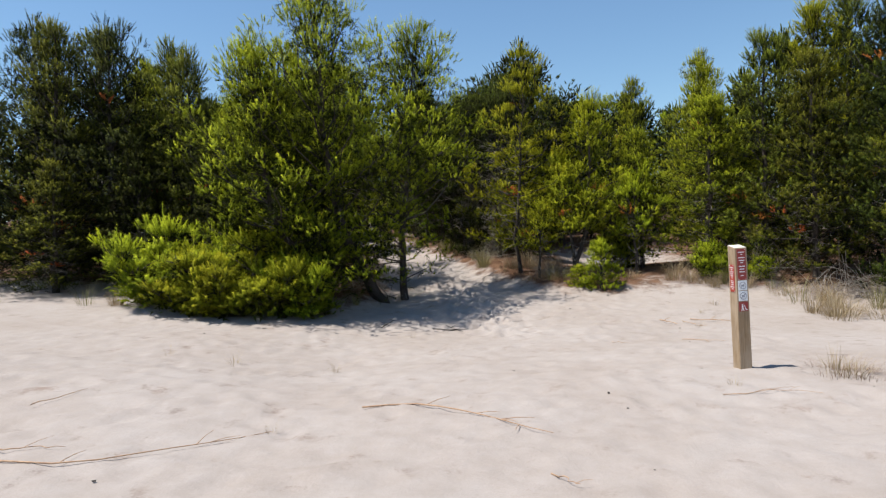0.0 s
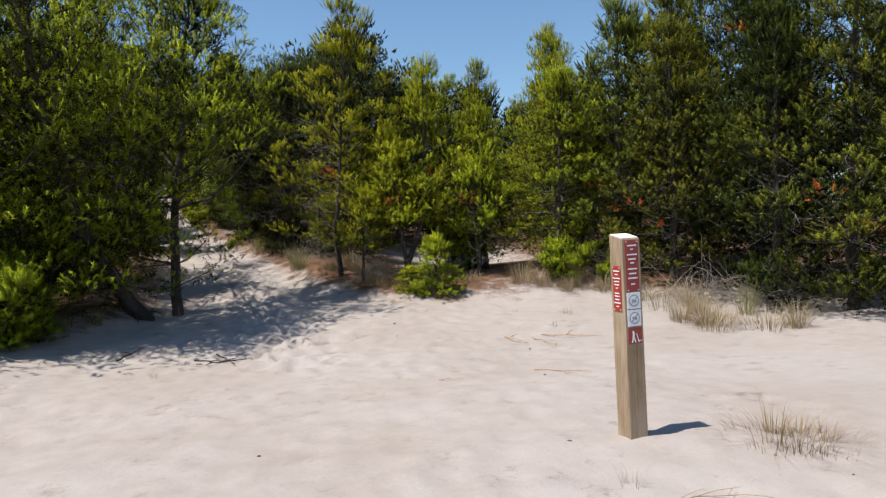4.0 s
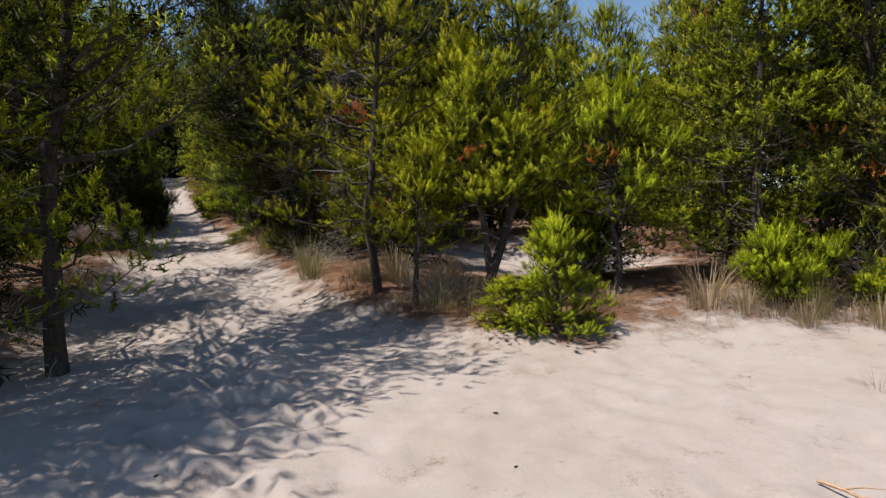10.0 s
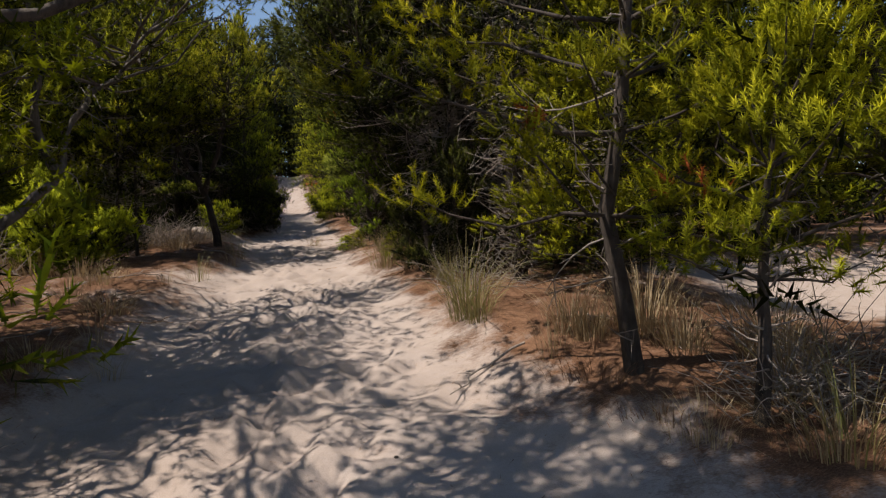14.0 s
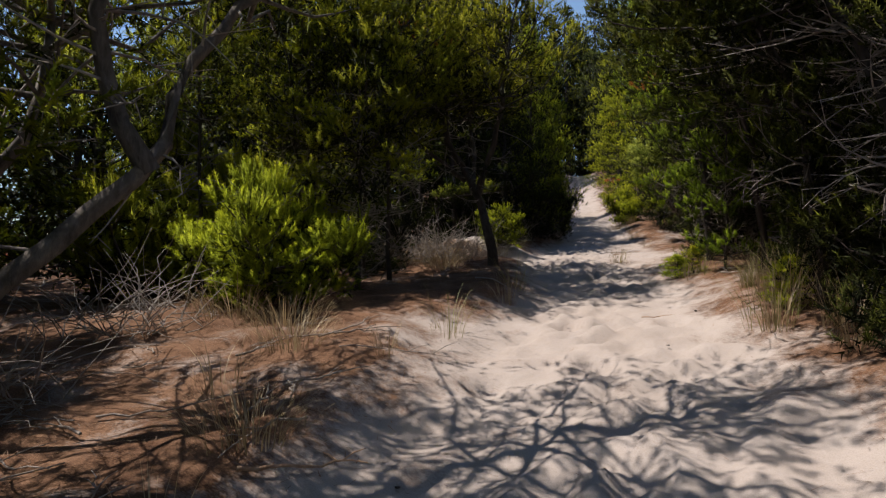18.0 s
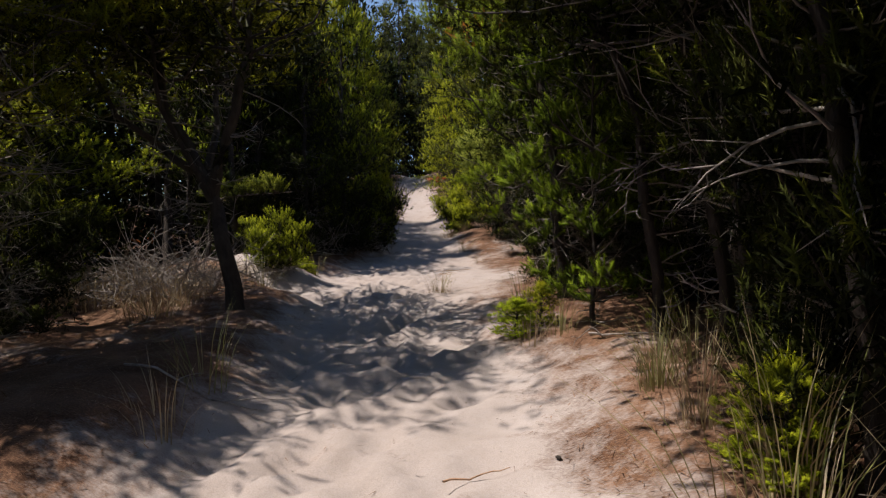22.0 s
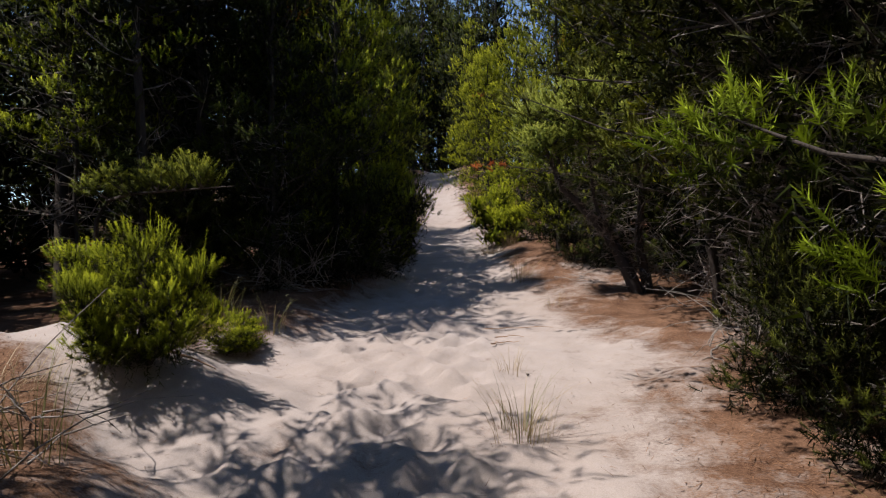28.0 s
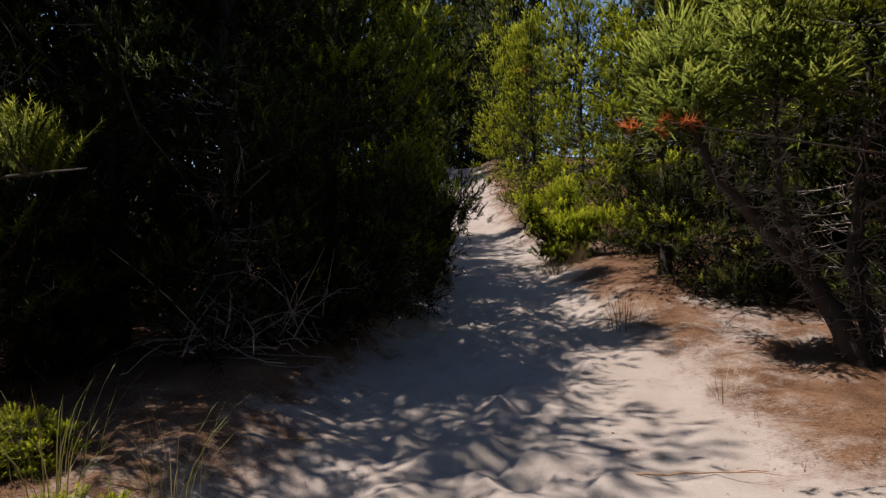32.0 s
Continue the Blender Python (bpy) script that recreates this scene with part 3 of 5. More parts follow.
kind("shrub_a", "pine_shrub", 1.3, 1.1, pine(9, [([(0, 0, -0.1), (0.1, 0, 0.4), (0.15, 0.1, 0.95)], 0.04, 0.1, 0.6), ([(0.05, 0, -0.1), (0.35, 0.3, 0.3), (0.65, 0.45, 0.75)], 0.03, 0.2, 0.5), ([(0, 0, -0.1), (-0.35, -0.2, 0.3), (-0.65, -0.3, 0.7)], 0.03, 0.2, 0.5), ([(0, 0, -0.1), (-0.25, 0.4, 0.25), (-0.45, 0.65, 0.55)], 0.03, 0.2, 0.45), ([(0, 0, -0.1), (0.3, -0.4, 0.22), (0.5, -0.6, 0.5)], 0.03, 0.2, 0.45)], tonebias=0.1, **SHRUB), "low billowing green pine shrub on sand", "shrub")
kind("bush", "pine_shrub", 1.1, 0.9, pine(33, [([(0, 0, -0.1), (0.1, 0, 0.4), (0.1, 0.1, 0.95)], 0.04, 0.15, 0.6), ([(0.05, 0, -0.1), (0.35, 0.2, 0.3), (0.6, 0.3, 0.7)], 0.03, 0.2, 0.5), ([(0, 0, -0.1), (-0.35, -0.15, 0.3), (-0.6, -0.2, 0.8)], 0.03, 0.2, 0.5), ([(0, 0, -0.1), (-0.1, -0.4, 0.25), (-0.1, -0.6, 0.6)], 0.03, 0.2, 0.45)], tonebias=-0.04, **{**SHRUB, "count": 36, "nw": 0.0055, "dead": 30, "inner": 120, "deep": (14, 0.08, 0.01)}), "round olive-green pine bush with bare twigs at its foot", "shrub")
kind("shrub_b", "pine_shrub", 1.1, 0.9, pine(10, [([(0, 0, -0.1), (0.05, 0, 0.4), (0.0, 0.1, 0.8)], 0.035, 0.1, 0.5), ([(0.05, 0, -0.1), (-0.25, 0.3, 0.3), (-0.45, 0.45, 0.6)], 0.03, 0.2, 0.4), ([(0.05, 0, -0.1), (0.3, 0.1, 0.25), (0.5, 0.2, 0.65)], 0.03, 0.2, 0.4), ([(0, 0, -0.1), (-0.05, -0.3, 0.2), (-0.1, -0.5, 0.42)], 0.03, 0.2, 0.4)], tonebias=0.08, **SHRUB), "bushy bright green pine shrub", "shrub")
kind("thicket", "pine_shrub", 1.6, 1.2, pine(18, [([(0, 0, -0.1), (0.1, 0, 0.6), (0.2, 0.1, 1.3)], 0.04, 0.1, 0.8), ([(0.05, 0, -0.1), (0.4, 0.3, 0.5), (0.7, 0.45, 1.1)], 0.03, 0.15, 0.7), ([(0, 0, -0.1), (-0.35, -0.3, 0.5), (-0.65, -0.4, 1.0)], 0.03, 0.15, 0.7)], 4, 5, 3, 7, 22, 0.055, 0.00715, 0.087, core=0.007, dead=40, spikes=0, inner=180, sides=3, needle_mat=SHADED_PINE, tonebias=-0.12, deep=(12, 0.09, 0.014)), "dark low pine thicket full of dead twigs", "shrub")
kind("sapling", "pine_sapling", 1.25, 0.5, pine(12, [leader(1.25, 0.55, 0.04)], 9, 6, 3, 9, 40, 0.045, 0.0055, 0.085, core=0.009, clump=0.11, needle_mat=BRIGHT_PINE, dead=0, bare=0.25, red=0, spikes=6, inner=0), "small bright yellow-green pine sapling on the sand edge", "sapling")
kind("spruce", "spruce_tree", 3.6, 1.5, pine(13, [([(0, 0, -0.15), (-0.22, 0.1, 0.42), (-0.5, 0.22, 0.9), (-1.0, 0.15, 1.45), (-1.3, 0.1, 2.4)], 0.085, 0.78, 0.6), ([(0.1, 0.05, -0.15), (0.0, 0.2, 0.7), (0.1, 0.3, 1.5), (0.2, 0.2, 3.0)], 0.065, 0.62, 1.0), ([(-0.3, 0.14, 0.55), (-0.55, 0.0, 1.2), (-0.6, -0.2, 2.5)], 0.03, 0.72, 0.6)], 5, 5, 6, 12, 34, 0.022, 0.0066, 0.087, core=0.007, rise=0.15, needle_mat=SPRUCE, droop=0.05, clump=0.14, dead=150, red=0, spikes=0, inner=120), "pale yellow-green spruce over leaning bare trunks")
# high crowns, largely out of view, placed to shade path and left bank
kind("canopy", "pine_tree", 6.0, 2.3, pine(28, [(straight(6.0, 0.15)[0], 0.045, 0.36, 2.3)], dead=120, bare=0.2, tonebias=0.05, **{**MID, "inner": 800}), "dark pine added for shade, a high spreading crown over bare twigs")
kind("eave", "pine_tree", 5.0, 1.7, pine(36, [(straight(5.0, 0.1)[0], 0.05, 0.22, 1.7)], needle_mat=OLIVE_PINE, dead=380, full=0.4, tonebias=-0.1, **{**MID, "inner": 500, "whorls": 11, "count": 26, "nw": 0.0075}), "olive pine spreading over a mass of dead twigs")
kind("roof", "pine_tree", 6.8, 2.6, pine(29, [leader(6.8, 2.6, 0.48, 0.2)], **{**BACK, "inner": 420, "dead": 40, "full": 0.4, "whorls": 8}), "tall pine added for shade, its closed dark crown on a bare trunk")
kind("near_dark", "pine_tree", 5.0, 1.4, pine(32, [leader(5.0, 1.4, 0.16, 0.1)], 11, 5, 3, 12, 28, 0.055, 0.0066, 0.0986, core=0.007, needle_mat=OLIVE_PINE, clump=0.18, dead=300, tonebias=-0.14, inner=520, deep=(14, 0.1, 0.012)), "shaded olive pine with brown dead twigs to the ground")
kind("limb", "pine_tree", 1.9, 0.9, pine(34, [([(0, 0, -0.15), (0.05, 0, 1.1), (0.3, 0, 1.25), (1.9, -0.3, 1.25)], 0.03, 0.45, 0.34)], 5, 4, 2, 8, 36, 0.055, 0.0055, 0.0928, core=0.007, needle_mat=OLIVE_PINE, tonebias=0.2, clump=0.13, dead=10, spikes=0, inner=0), "small pine with one long level bough")
kind("leaner", "pine_tree", 5.8, 2.2, pine(30, [([(0, 0, -0.15), (-0.1, 0, 1.8), (-0.9, 0.1, 3.3), (-1.3, 0.1, 5.8)], 0.045, 0.40, 1.8)], needle_mat=SHADED_PINE, dead=70, tonebias=0.05, **{**MID, "inner": 420}), "dark pine leaning out over the path above dead twigs")
kind("near", "pine_tree", 4.6, 1.4, pine(14, [([(0, 0, -0.15), (-0.05, 0, 1.3), (-0.4, 0, 2.8), (-0.8, 0.1, 4.6)], 0.06, 0.24, 1.45)], 12, 5, 4, 14, 39, 0.055, 0.0055, 0.0986, core=0.007, needle_mat=GREEN_PINE, clump=0.2, dead=70, tonebias=0.06, inner=420, deep=(14, 0.1, 0.014)), "green pine with soft brushy shoots over the path")

kind("bough", "pine_tree", 3.2, 1.1, pine(19, [([(0, 0, -0.15), (0.1, -0.05, 0.8), (0.2, -0.2, 1.6), (0.25, -0.2, 3.0)], 0.032, 0.4, 1.15)], 6, 5, 3, 12, 34, 0.055, 0.0066, 0.0986, core=0.007, dead=90, tonebias=0.1), "small pine with green boughs over a mass of dead twigs")
kind("sprig", "pine_tree", 2.5, 0.85, pine(15, [(straight(2.5, 0.05)[0], 0.022, 0.12, 0.85)], 8, 5, 3, 12, 70, 0.05, 0.00374, 0.0928, core=0.009, needle_mat=GREEN_PINE, clump=0.15, spikes=8, dead=20, tonebias=0.02, inner=60, deep=(14, 0.08, 0.01)), "young bright pine reaching over the path edge")

# the big pine at the mouth of the path, on two trunks
kind("big", "pine_tree", 6.6, 2.7, pine(20, [([(-0.35, -0.2, -0.2), (-0.75, -0.4, 0.45), (-1.15, -0.9, 1.4), (-1.4, -1.8, 3.4), (-1.4, -2.3, 6.1)], 0.13, 0.14, 2.7), ([(0.05, 0, -0.2), (0.0, 0.05, 0.8), (0.1, 0.0, 2.0), (0.45, 0.2, 5.9)], 0.085, 0.18, 2.7), ([(-0.9, -0.5, 0.7), (-1.9, -0.9, 1.0), (-2.6, -1.6, 1.8), (-2.8, -2.1, 5.3)], 0.08, 0.15, 2.1)], 15, 5, 6, 12, 16, 0.055, 0.0150, 0.116, dead=24, inner=1700, deep=(14, 0.115, 0.018), full=0.42, tonebias=0.06, clump=0.26, clear=(0.2, -0.2, 2.7), dying=((-2.2, -1.2, 3.3),)), "large spreading green pine on two trunks at the path mouth")
plant("big", -1.0, 15.2, turn=0)
# slender pines in the clump between path and clearing
kind("clump", "pine_tree", 5.7, 1.5, pine(21, [([(0, 0, -0.15), (-0.1, 0.05, 0.9), (0.05, 0.1, 2.2), (0.25, 0, 5.8)], 0.05, 0.18, 1.5)], 12, 5, 4, 14, 36, 0.055, 0.00605, 0.104, core=0.007, dead=30, tonebias=0.18, inner=300, clump=0.2, deep=(14, 0.09, 0.013), dying=((-0.6, -0.45, 1.45),)), "slim green pine with bare dark trunk and litter below")
plant("clump", 2.09, 17.1, turn=0)
kind("fork", "pine_tree", 4.2, 1.3, pine(22, [([(0, 0, -0.15), (0.35, 0.1, 0.7), (0.55, 0.15, 1.6), (0.75, 0.4, 4.6)], 0.06, 0.3, 1.15), ([(0.15, 0.03, 0.3), (0.1, 0.1, 0.9), (-0.2, 0.3, 3.0)], 0.045, 0.3, 0.9)], 10, 5, 4, 12, 36, 0.055, 0.00605, 0.104, core=0.007, dead=24, tonebias=0.18, inner=200, clump=0.2, deep=(14, 0.09, 0.013), dying=((-0.35, -1.2, 1.65),)), "forked green pine leaning over the sand")
plant("fork", 3.3, 16.6, turn=0)
kind("twiggy", "pine_tree", 1.9, 0.7, pine(23, [([(0, 0, -0.1), (0.05, 0.05, 0.7), (0.15, 0.0, 1.7)], 0.035, 0.42, 0.7)], 6, 5, 3, 8, 36, 0.05, 0.0055, 0.087, core=0.007, dead=40, tonebias=0.12, red=0.03, spikes=6, inner=30), "stunted small pine with many bare twigs")
plant("twiggy", 2.45, 16.4, turn=0)
plant("sapling", 3.75, 15.15, 1.02, 0.46)
plant("sapling", 3.3, 15.35, 0.46, 0.34, label="tuft of a low bright green pine sapling")
plant("twiggy", 4.97, 16.3, 2.7, 0.85, 70, "thin young pine on a slender stem")

# the right edge of the clearing
for n, x, y, h, r in (("open_a", 6.8, 16.2, 4.2, 1.7), ("full_b", 7.4, 17.8, 5.2, 1.4), ("open_a", 9.4, 16.1, 6.8, 1.9), ("open_b", 8.6, 14.6, 5.0, 1.7), ("dark_a", 10.2, 14.0, 7.2, 2.2), ("open_b", 8.1, 15.9, 6.0, 1.7), ("dark_a", 12.0, 12.4, 7.4, 2.4), ("open_b", 10.2, 12.0, 6.4, 2.0), ("dark_a", 9.4, 12.7, 5.4, 1.7), ("open_b", 11.0, 10.8, 6.6, 2.1), ("full_a", 5.4, 17.2, 3.6, 1.2),
                      ("full_a", 4.0, 23.2, 5.2, 1.7), ("full_b", 6.2, 23.0, 5.2, 1.8), ("open_a", 11.4, 14.0, 7.0, 2.1), ("open_b", 10.8, 17.0, 7.2, 2.2), ("full_a", 2.7, 20.9, 3.4, 1.3), ("full_b", 8.1, 19.4, 6.4, 1.5), ("full_b", 9.2, 21.6, 5.0, 1.9), ("full_a", 7.8, 25.6, 6.6, 1.5), ("shrub_b", 6.5, 15.4, 0.8, 0.6), ("shrub_b", 7.4, 15.0, 0.5, 0.4), ("shrub_b", 5.0, 17.6, 1.0, 0.7)):
    plant(n, x, y, h, r)
# the left edge of the clearing
for n, x, y, h, r in (("shrub_a", -4.2, 13.4, 1.6, 1.6), ("shrub_a", -5.8, 14.0, 1.7, 1.6), ("shrub_b", -3.0, 13.3, 1.2, 1.0), ("shrub_a", -4.9, 13.2, 1.1, 1.2), ("full_b", -5.1, 17.4, 6.0, 1.2), ("open_b", -9.8, 16.2, 6.5, 2.2), ("dark_a", -8.5, 16.3, 6.5, 2.1), ("open_b", -6.5, 16.6, 6.2, 1.7), ("dark_a", -11.8, 15.6, 6.9, 2.3),
                      ("dark_a", -7.4, 15.5, 3.4, 1.6), ("open_b", -9.2, 15.0, 3.0, 1.5), ("dark_a", -5.9, 16.0, 3.4, 1.3), ("full_a", -3.2, 17.3, 5.4, 1.6), ("full_a", -3.7, 16.5, 5.6, 1.3), ("open_b", -9.2, 18.0, 6.8, 2.2), ("dark_a", -10.9, 17.2, 7.0, 2.3), ("open_b", -7.5, 17.6, 6.4, 2.0), ("open_a", -5.9, 18.8, 5.0, 1.6)):
    plant(n, x, y, h, r)

# along the path: the right-hand side
kind("dead_pine", "pine_tree", 5.0, 1.9, pine(24, [([(0, 0, -0.15), (0.05, 0, 1.2), (-0.15, 0.1, 5.0)], 0.1, 0.42, 1.9)], dead=420, needle_mat=SHADED_PINE, tonebias=-0.05, **{**MID, "inner": 700, "count": 20, "nw": 0.009, "tuft": 7, "twigs": 3}), "half-dead pine with a thicket of grey branches")
for n, x, y, h, r in (("dead_pine", 1.8, 20.6, 5.0, 1.5), ("open_a", 2.5, 19.2, 3.4, 1.3),  ("dark_a", 2.5, 23.6, 5.8, 1.8), ("dark_a", 2.4, 26.4, 5.8, 1.8), ("dead_pine", 0.9, 28.6, 5.0, 1.6), ("dark_a", 2.0, 29.8, 5.6, 1.7),
                      ("dead_pine", 0.2, 30.2, 5.0, 1.5), ("dark_a", 1.0, 32.6, 5.4, 1.7), ("dark_a", 0.2, 35.2, 5.4, 1.7), ("full_b", -2.5, 36.6, 5.0, 1.4), ("full_a", -3.6, 40.4, 4.6, 1.4), ("full_b", -4.9, 43.6, 4.6, 1.5), ("full_b", -5.5, 46.6, 4.6, 1.5), ("far_b", -6.6, 50.0, 5.5, 1.6), ("far_a", -7.6, 54.5, 6.5, 1.9), ("far_b", -9.6, 57.5, 7.0, 2.2),
                      ("sapling", -0.92, 25.5, 0.25, 0.2), ("sapling", -0.75, 25.75, 0.3, 0.16), ("sapling", 0.1, 25.2, 0.3, 0.1), ("sapling", 0.2, 23.0, 0.35, 0.22), ("shrub_b", -3.8, 38.6, 1.1, 0.7), ("thicket", 0.6, 26.4, 1.3, 0.8), ("thicket", -0.6, 28.3, 0.9, 0.5), ("thicket", -0.7, 29.4, 1.0, 0.6), ("thicket", -0.3, 31.4, 1.3, 0.7), ("thicket", 0.1, 33.3, 1.4, 0.9), ("thicket", -0.6, 35.2, 1.7, 1.1), ("thicket", -1.9, 35.6, 1.5, 0.9), ("thicket", -2.6, 38.4, 1.6, 1.0), ("thicket", 0.85, 24.4, 1.6, 0.8), ("thicket", 1.0, 21.7, 1.6, 0.9), ("thicket", 0.85, 22.9, 1.7, 0.8), ("thicket", 0.75, 23.6, 1.5, 0.7), ("thicket", -5.6, 33.4, 1.6, 1.0), ("thicket", -5.5, 35.4, 1.6, 0.9), ("thicket", -7.0, 27.4, 1.5, 0.9), ("thicket", -6.9, 32.2, 1.6, 1.1)):
    plant(n, x, y, h, r)
kind("overhang", "pine_tree", 4.8, 1.6, pine(27, [([(0, 0, -0.15), (-0.1, 0, 1.2), (-0.4, 0.1, 2.6), (-0.6, 0.2, 4.8)], 0.045, 0.28, 0.85)], 12, 5, 3, 12, 34, 0.055, 0.00605, 0.0986, core=0.007, clump=0.17, dead=110, inner=160, dying=((-2.2, -0.9, 1.55),)), "green pine beside the path with one red tip")
plant("overhang", -0.65, 32.6, turn=0)
plant("spruce", -1.35, 33.85, turn=0)
plant("near", -0.6, 26.75, 4.9, 1.2, turn=0)
# and the left-hand side
kind("umbrella", "pine_tree", 4.6, 2.1, pine(25, [([(0.05, 0, -0.15), (0.02, 0, 0.5), (-0.22, 0.1, 1.13), (-0.75, 0.2, 1.9), (-1.1, 0.3, 3.9)], 0.075, 0.62, 1.8), ([(-0.22, 0.1, 1.1), (0.02, 0.0, 1.55), (0.2, 0, 2.2), (0.5, 0.2, 4.1)], 0.055, 0.45, 1.7), ([(-0.4, 0.1, 1.35), (-1.0, -0.2, 1.9), (-1.7, -0.3, 3.2)], 0.035, 0.6, 1.3),
                                                  ([(-0.3, 0.1, 1.2), (-0.5, 0.7, 1.9), (-0.9, 1.4, 2.8), (-1.1, 1.7, 4.2)], 0.04, 0.5, 1.5), ([(-0.25, 0.1, 1.15), (-0.5, -0.2, 1.9), (-0.6, -0.4, 3.4)], 0.03, 0.6, 1.2)],
                                             8, 5, 4, 9, 20, 0.055, 0.008, 0.11, core=0.008, dead=18, bare=0.35, tonebias=0.12, clump=0.2), "pine with dark forked limbs and a broad high crown")
plant("umbrella", -3.7, 26.2, turn=0)
kind("curved", "pine_tree", 4.2, 2.4, pine(26, [([(0, 0, -0.3), (0.35, 0.2, 0.42), (0.6, 0.38, 0.78), (0.83, 0.65, 1.08), (1.0, 0.95, 1.34), (0.98, 1.06, 1.5), (0.94, 1.1, 1.78), (0.98, 1.35, 2.08), (1.05, 1.62, 2.32), (1.3, 2.1, 3.0), (1.5, 2.5, 4.0)], 0.056, 0.62, 1.9),
                                                ([(0.98, 0.92, 1.32), (0.88, 0.8, 1.55), (0.84, 0.76, 1.8), (0.92, 0.78, 2.4), (0.7, 0.7, 3.9)], 0.04, 0.45, 1.7),
                                                ([(-0.3, 0.2, -0.2), (-0.35, 0.55, 0.75), (-0.12, 0.78, 1.28), (0.08, 1.0, 1.66), (-0.1, 1.2, 2.3), (-0.5, 1.4, 3.8)], 0.045, 0.5, 1.9),
                                                ([(-0.35, 0.5, 0.7), (-0.75, 0.4, 1.2), (-0.6, 0.1, 1.75), (-0.2, -0.25, 2.25), (0.2, -0.5, 3.4)], 0.035, 0.6, 1.4)],
                                           7, 5, 6, 9, 20, 0.055, 0.007, 0.104, core=0.007, dead=16, bare=0.3, clump=0.22, inner=200, deep=(14, 0.09, 0.013), bark=PALE_BARK, tonebias=0.0), "old pine with crooked pale limbs arching over the path")
plant("curved", -3.4, 18.15, turn=0)
plant("limb", -7.1, 31.2, turn=0)
for n, x, y, h, r in (("shrub_a", -4.35, 22.1, 1.2, 0.95), ("shrub_a", -5.6, 23.6, 1.5, 0.9), ("bough", -4.2, 23.3, 3.2, 1.0), ("canopy", -5.0, 23.6, 4.6, 1.6), ("canopy", -4.3, 24.2, 6.0, 1.7), ("canopy", -5.0, 24.7, 4.6, 1.8), ("canopy", -7.8, 31.7, 5.2, 1.6), ("canopy", -4.9, 23.2, 4.9, 1.7), ("canopy", -5.7, 22.4, 5.8, 1.4),  ("thicket", -5.3, 25.2, 1.2, 0.8), ("canopy", -2.7, 17.3, 5.6, 2.0), ("open_a", -7.0, 25.9, 3.8, 1.4), ("open_b", -8.4, 20.8, 5.6, 1.8), ("full_b", -7.2, 22.2, 5.4, 1.7), ("full_b", -8.4, 18.6, 5.6, 1.8), ("full_a", -6.6, 19.6, 5.0, 1.5), ("full_a", -5.7, 17.9, 5.2, 1.5), ("shrub_a", -6.6, 22.6, 1.9, 1.2), ("bush", -4.45, 28.65, 0.7, 0.44), ("sprig", -0.35, 25.5, 2.4, 0.72), ("near_dark", -0.45, 28.4, 5.0, 1.2), ("near_dark", 0.05, 29.9, 5.0, 1.35), ("near_dark", -0.15, 31.4, 4.6, 1.2), ("bush", -5.6, 30.9, 0.26, 0.24),
                      ("open_a", -7.3, 27.6, 4.0, 1.5), ("bush", -5.2, 29.9, 0.3, 0.3), ("bush", -4.85, 30.3, 0.3, 0.3), ("dark_a", -5.9, 32.9, 5.0, 1.4), ("dark_a", -7.0, 33.0, 6.2, 2.1), ("full_b", -5.6, 34.2, 5.6, 1.4), ("dark_a", -8.6, 34.6, 6.6, 2.2), ("open_a", -6.1, 36.6, 5.8, 1.5), ("dark_a", -8.4, 37.0, 6.4, 2.1),
                      ("dark_a", -7.7, 38.8, 5.4, 1.5), ("shrub_b", -5.7, 37.2, 1.8, 0.7), ("open_b", -7.8, 42.4, 5.2, 1.6), ("open_b", -9.7, 49.4, 5.6, 1.6), ("far_a", -11.2, 52.0, 6.0, 2.0)):
    plant(n, x, y, h, r)

# leaning pines, mostly added so their crowns shade the path's right bank
for x, y, h, r in ((0.35, 24.0, 4.4, 1.4), (0.42, 22.9, 5.4, 2.0), (0.75, 21.5, 5.2, 2.0), (0.3, 24.3, 5.4, 2.0), (0.05, 25.1, 5.2, 1.9), (-0.5, 28.4, 5.4, 2.0), (-0.4, 29.6, 5.4, 1.9), (-0.8, 31.8, 5.4, 1.9), (-0.5, 35.0, 5.0, 1.8)):
    plant("leaner", x, y, h, r, turn=(x * 40) % 20 - 10)
kind("snag", "pine_tree", 5.2, 2.0, pine(37, [(straight(5.2, -0.2)[0], 0.06, 0.5, 2.0)], needle_mat=SHADED_PINE, dead=620, **{**MID, "inner": 500, "whorls": 8}), "tall pine dead to half its height, a thicket of grey branches")
for x, y, h, r, turn in ((1.15, 21.6, 5.0, 1.7, 10), (1.25, 22.9, 5.2, 1.9, 80), (0.95, 24.1, 5.2, 1.8, 150), (1.0, 25.3, 5.2, 1.9, 230), (2.0, 22.2, 5.4, 2.0, 300), (2.2, 24.4, 5.6, 2.0, 40), (0.75, 29.0, 5.0, 1.6, 110), (0.7, 30.8, 5.0, 1.6, 200)):
    plant("snag", x, y, h, r, turn)
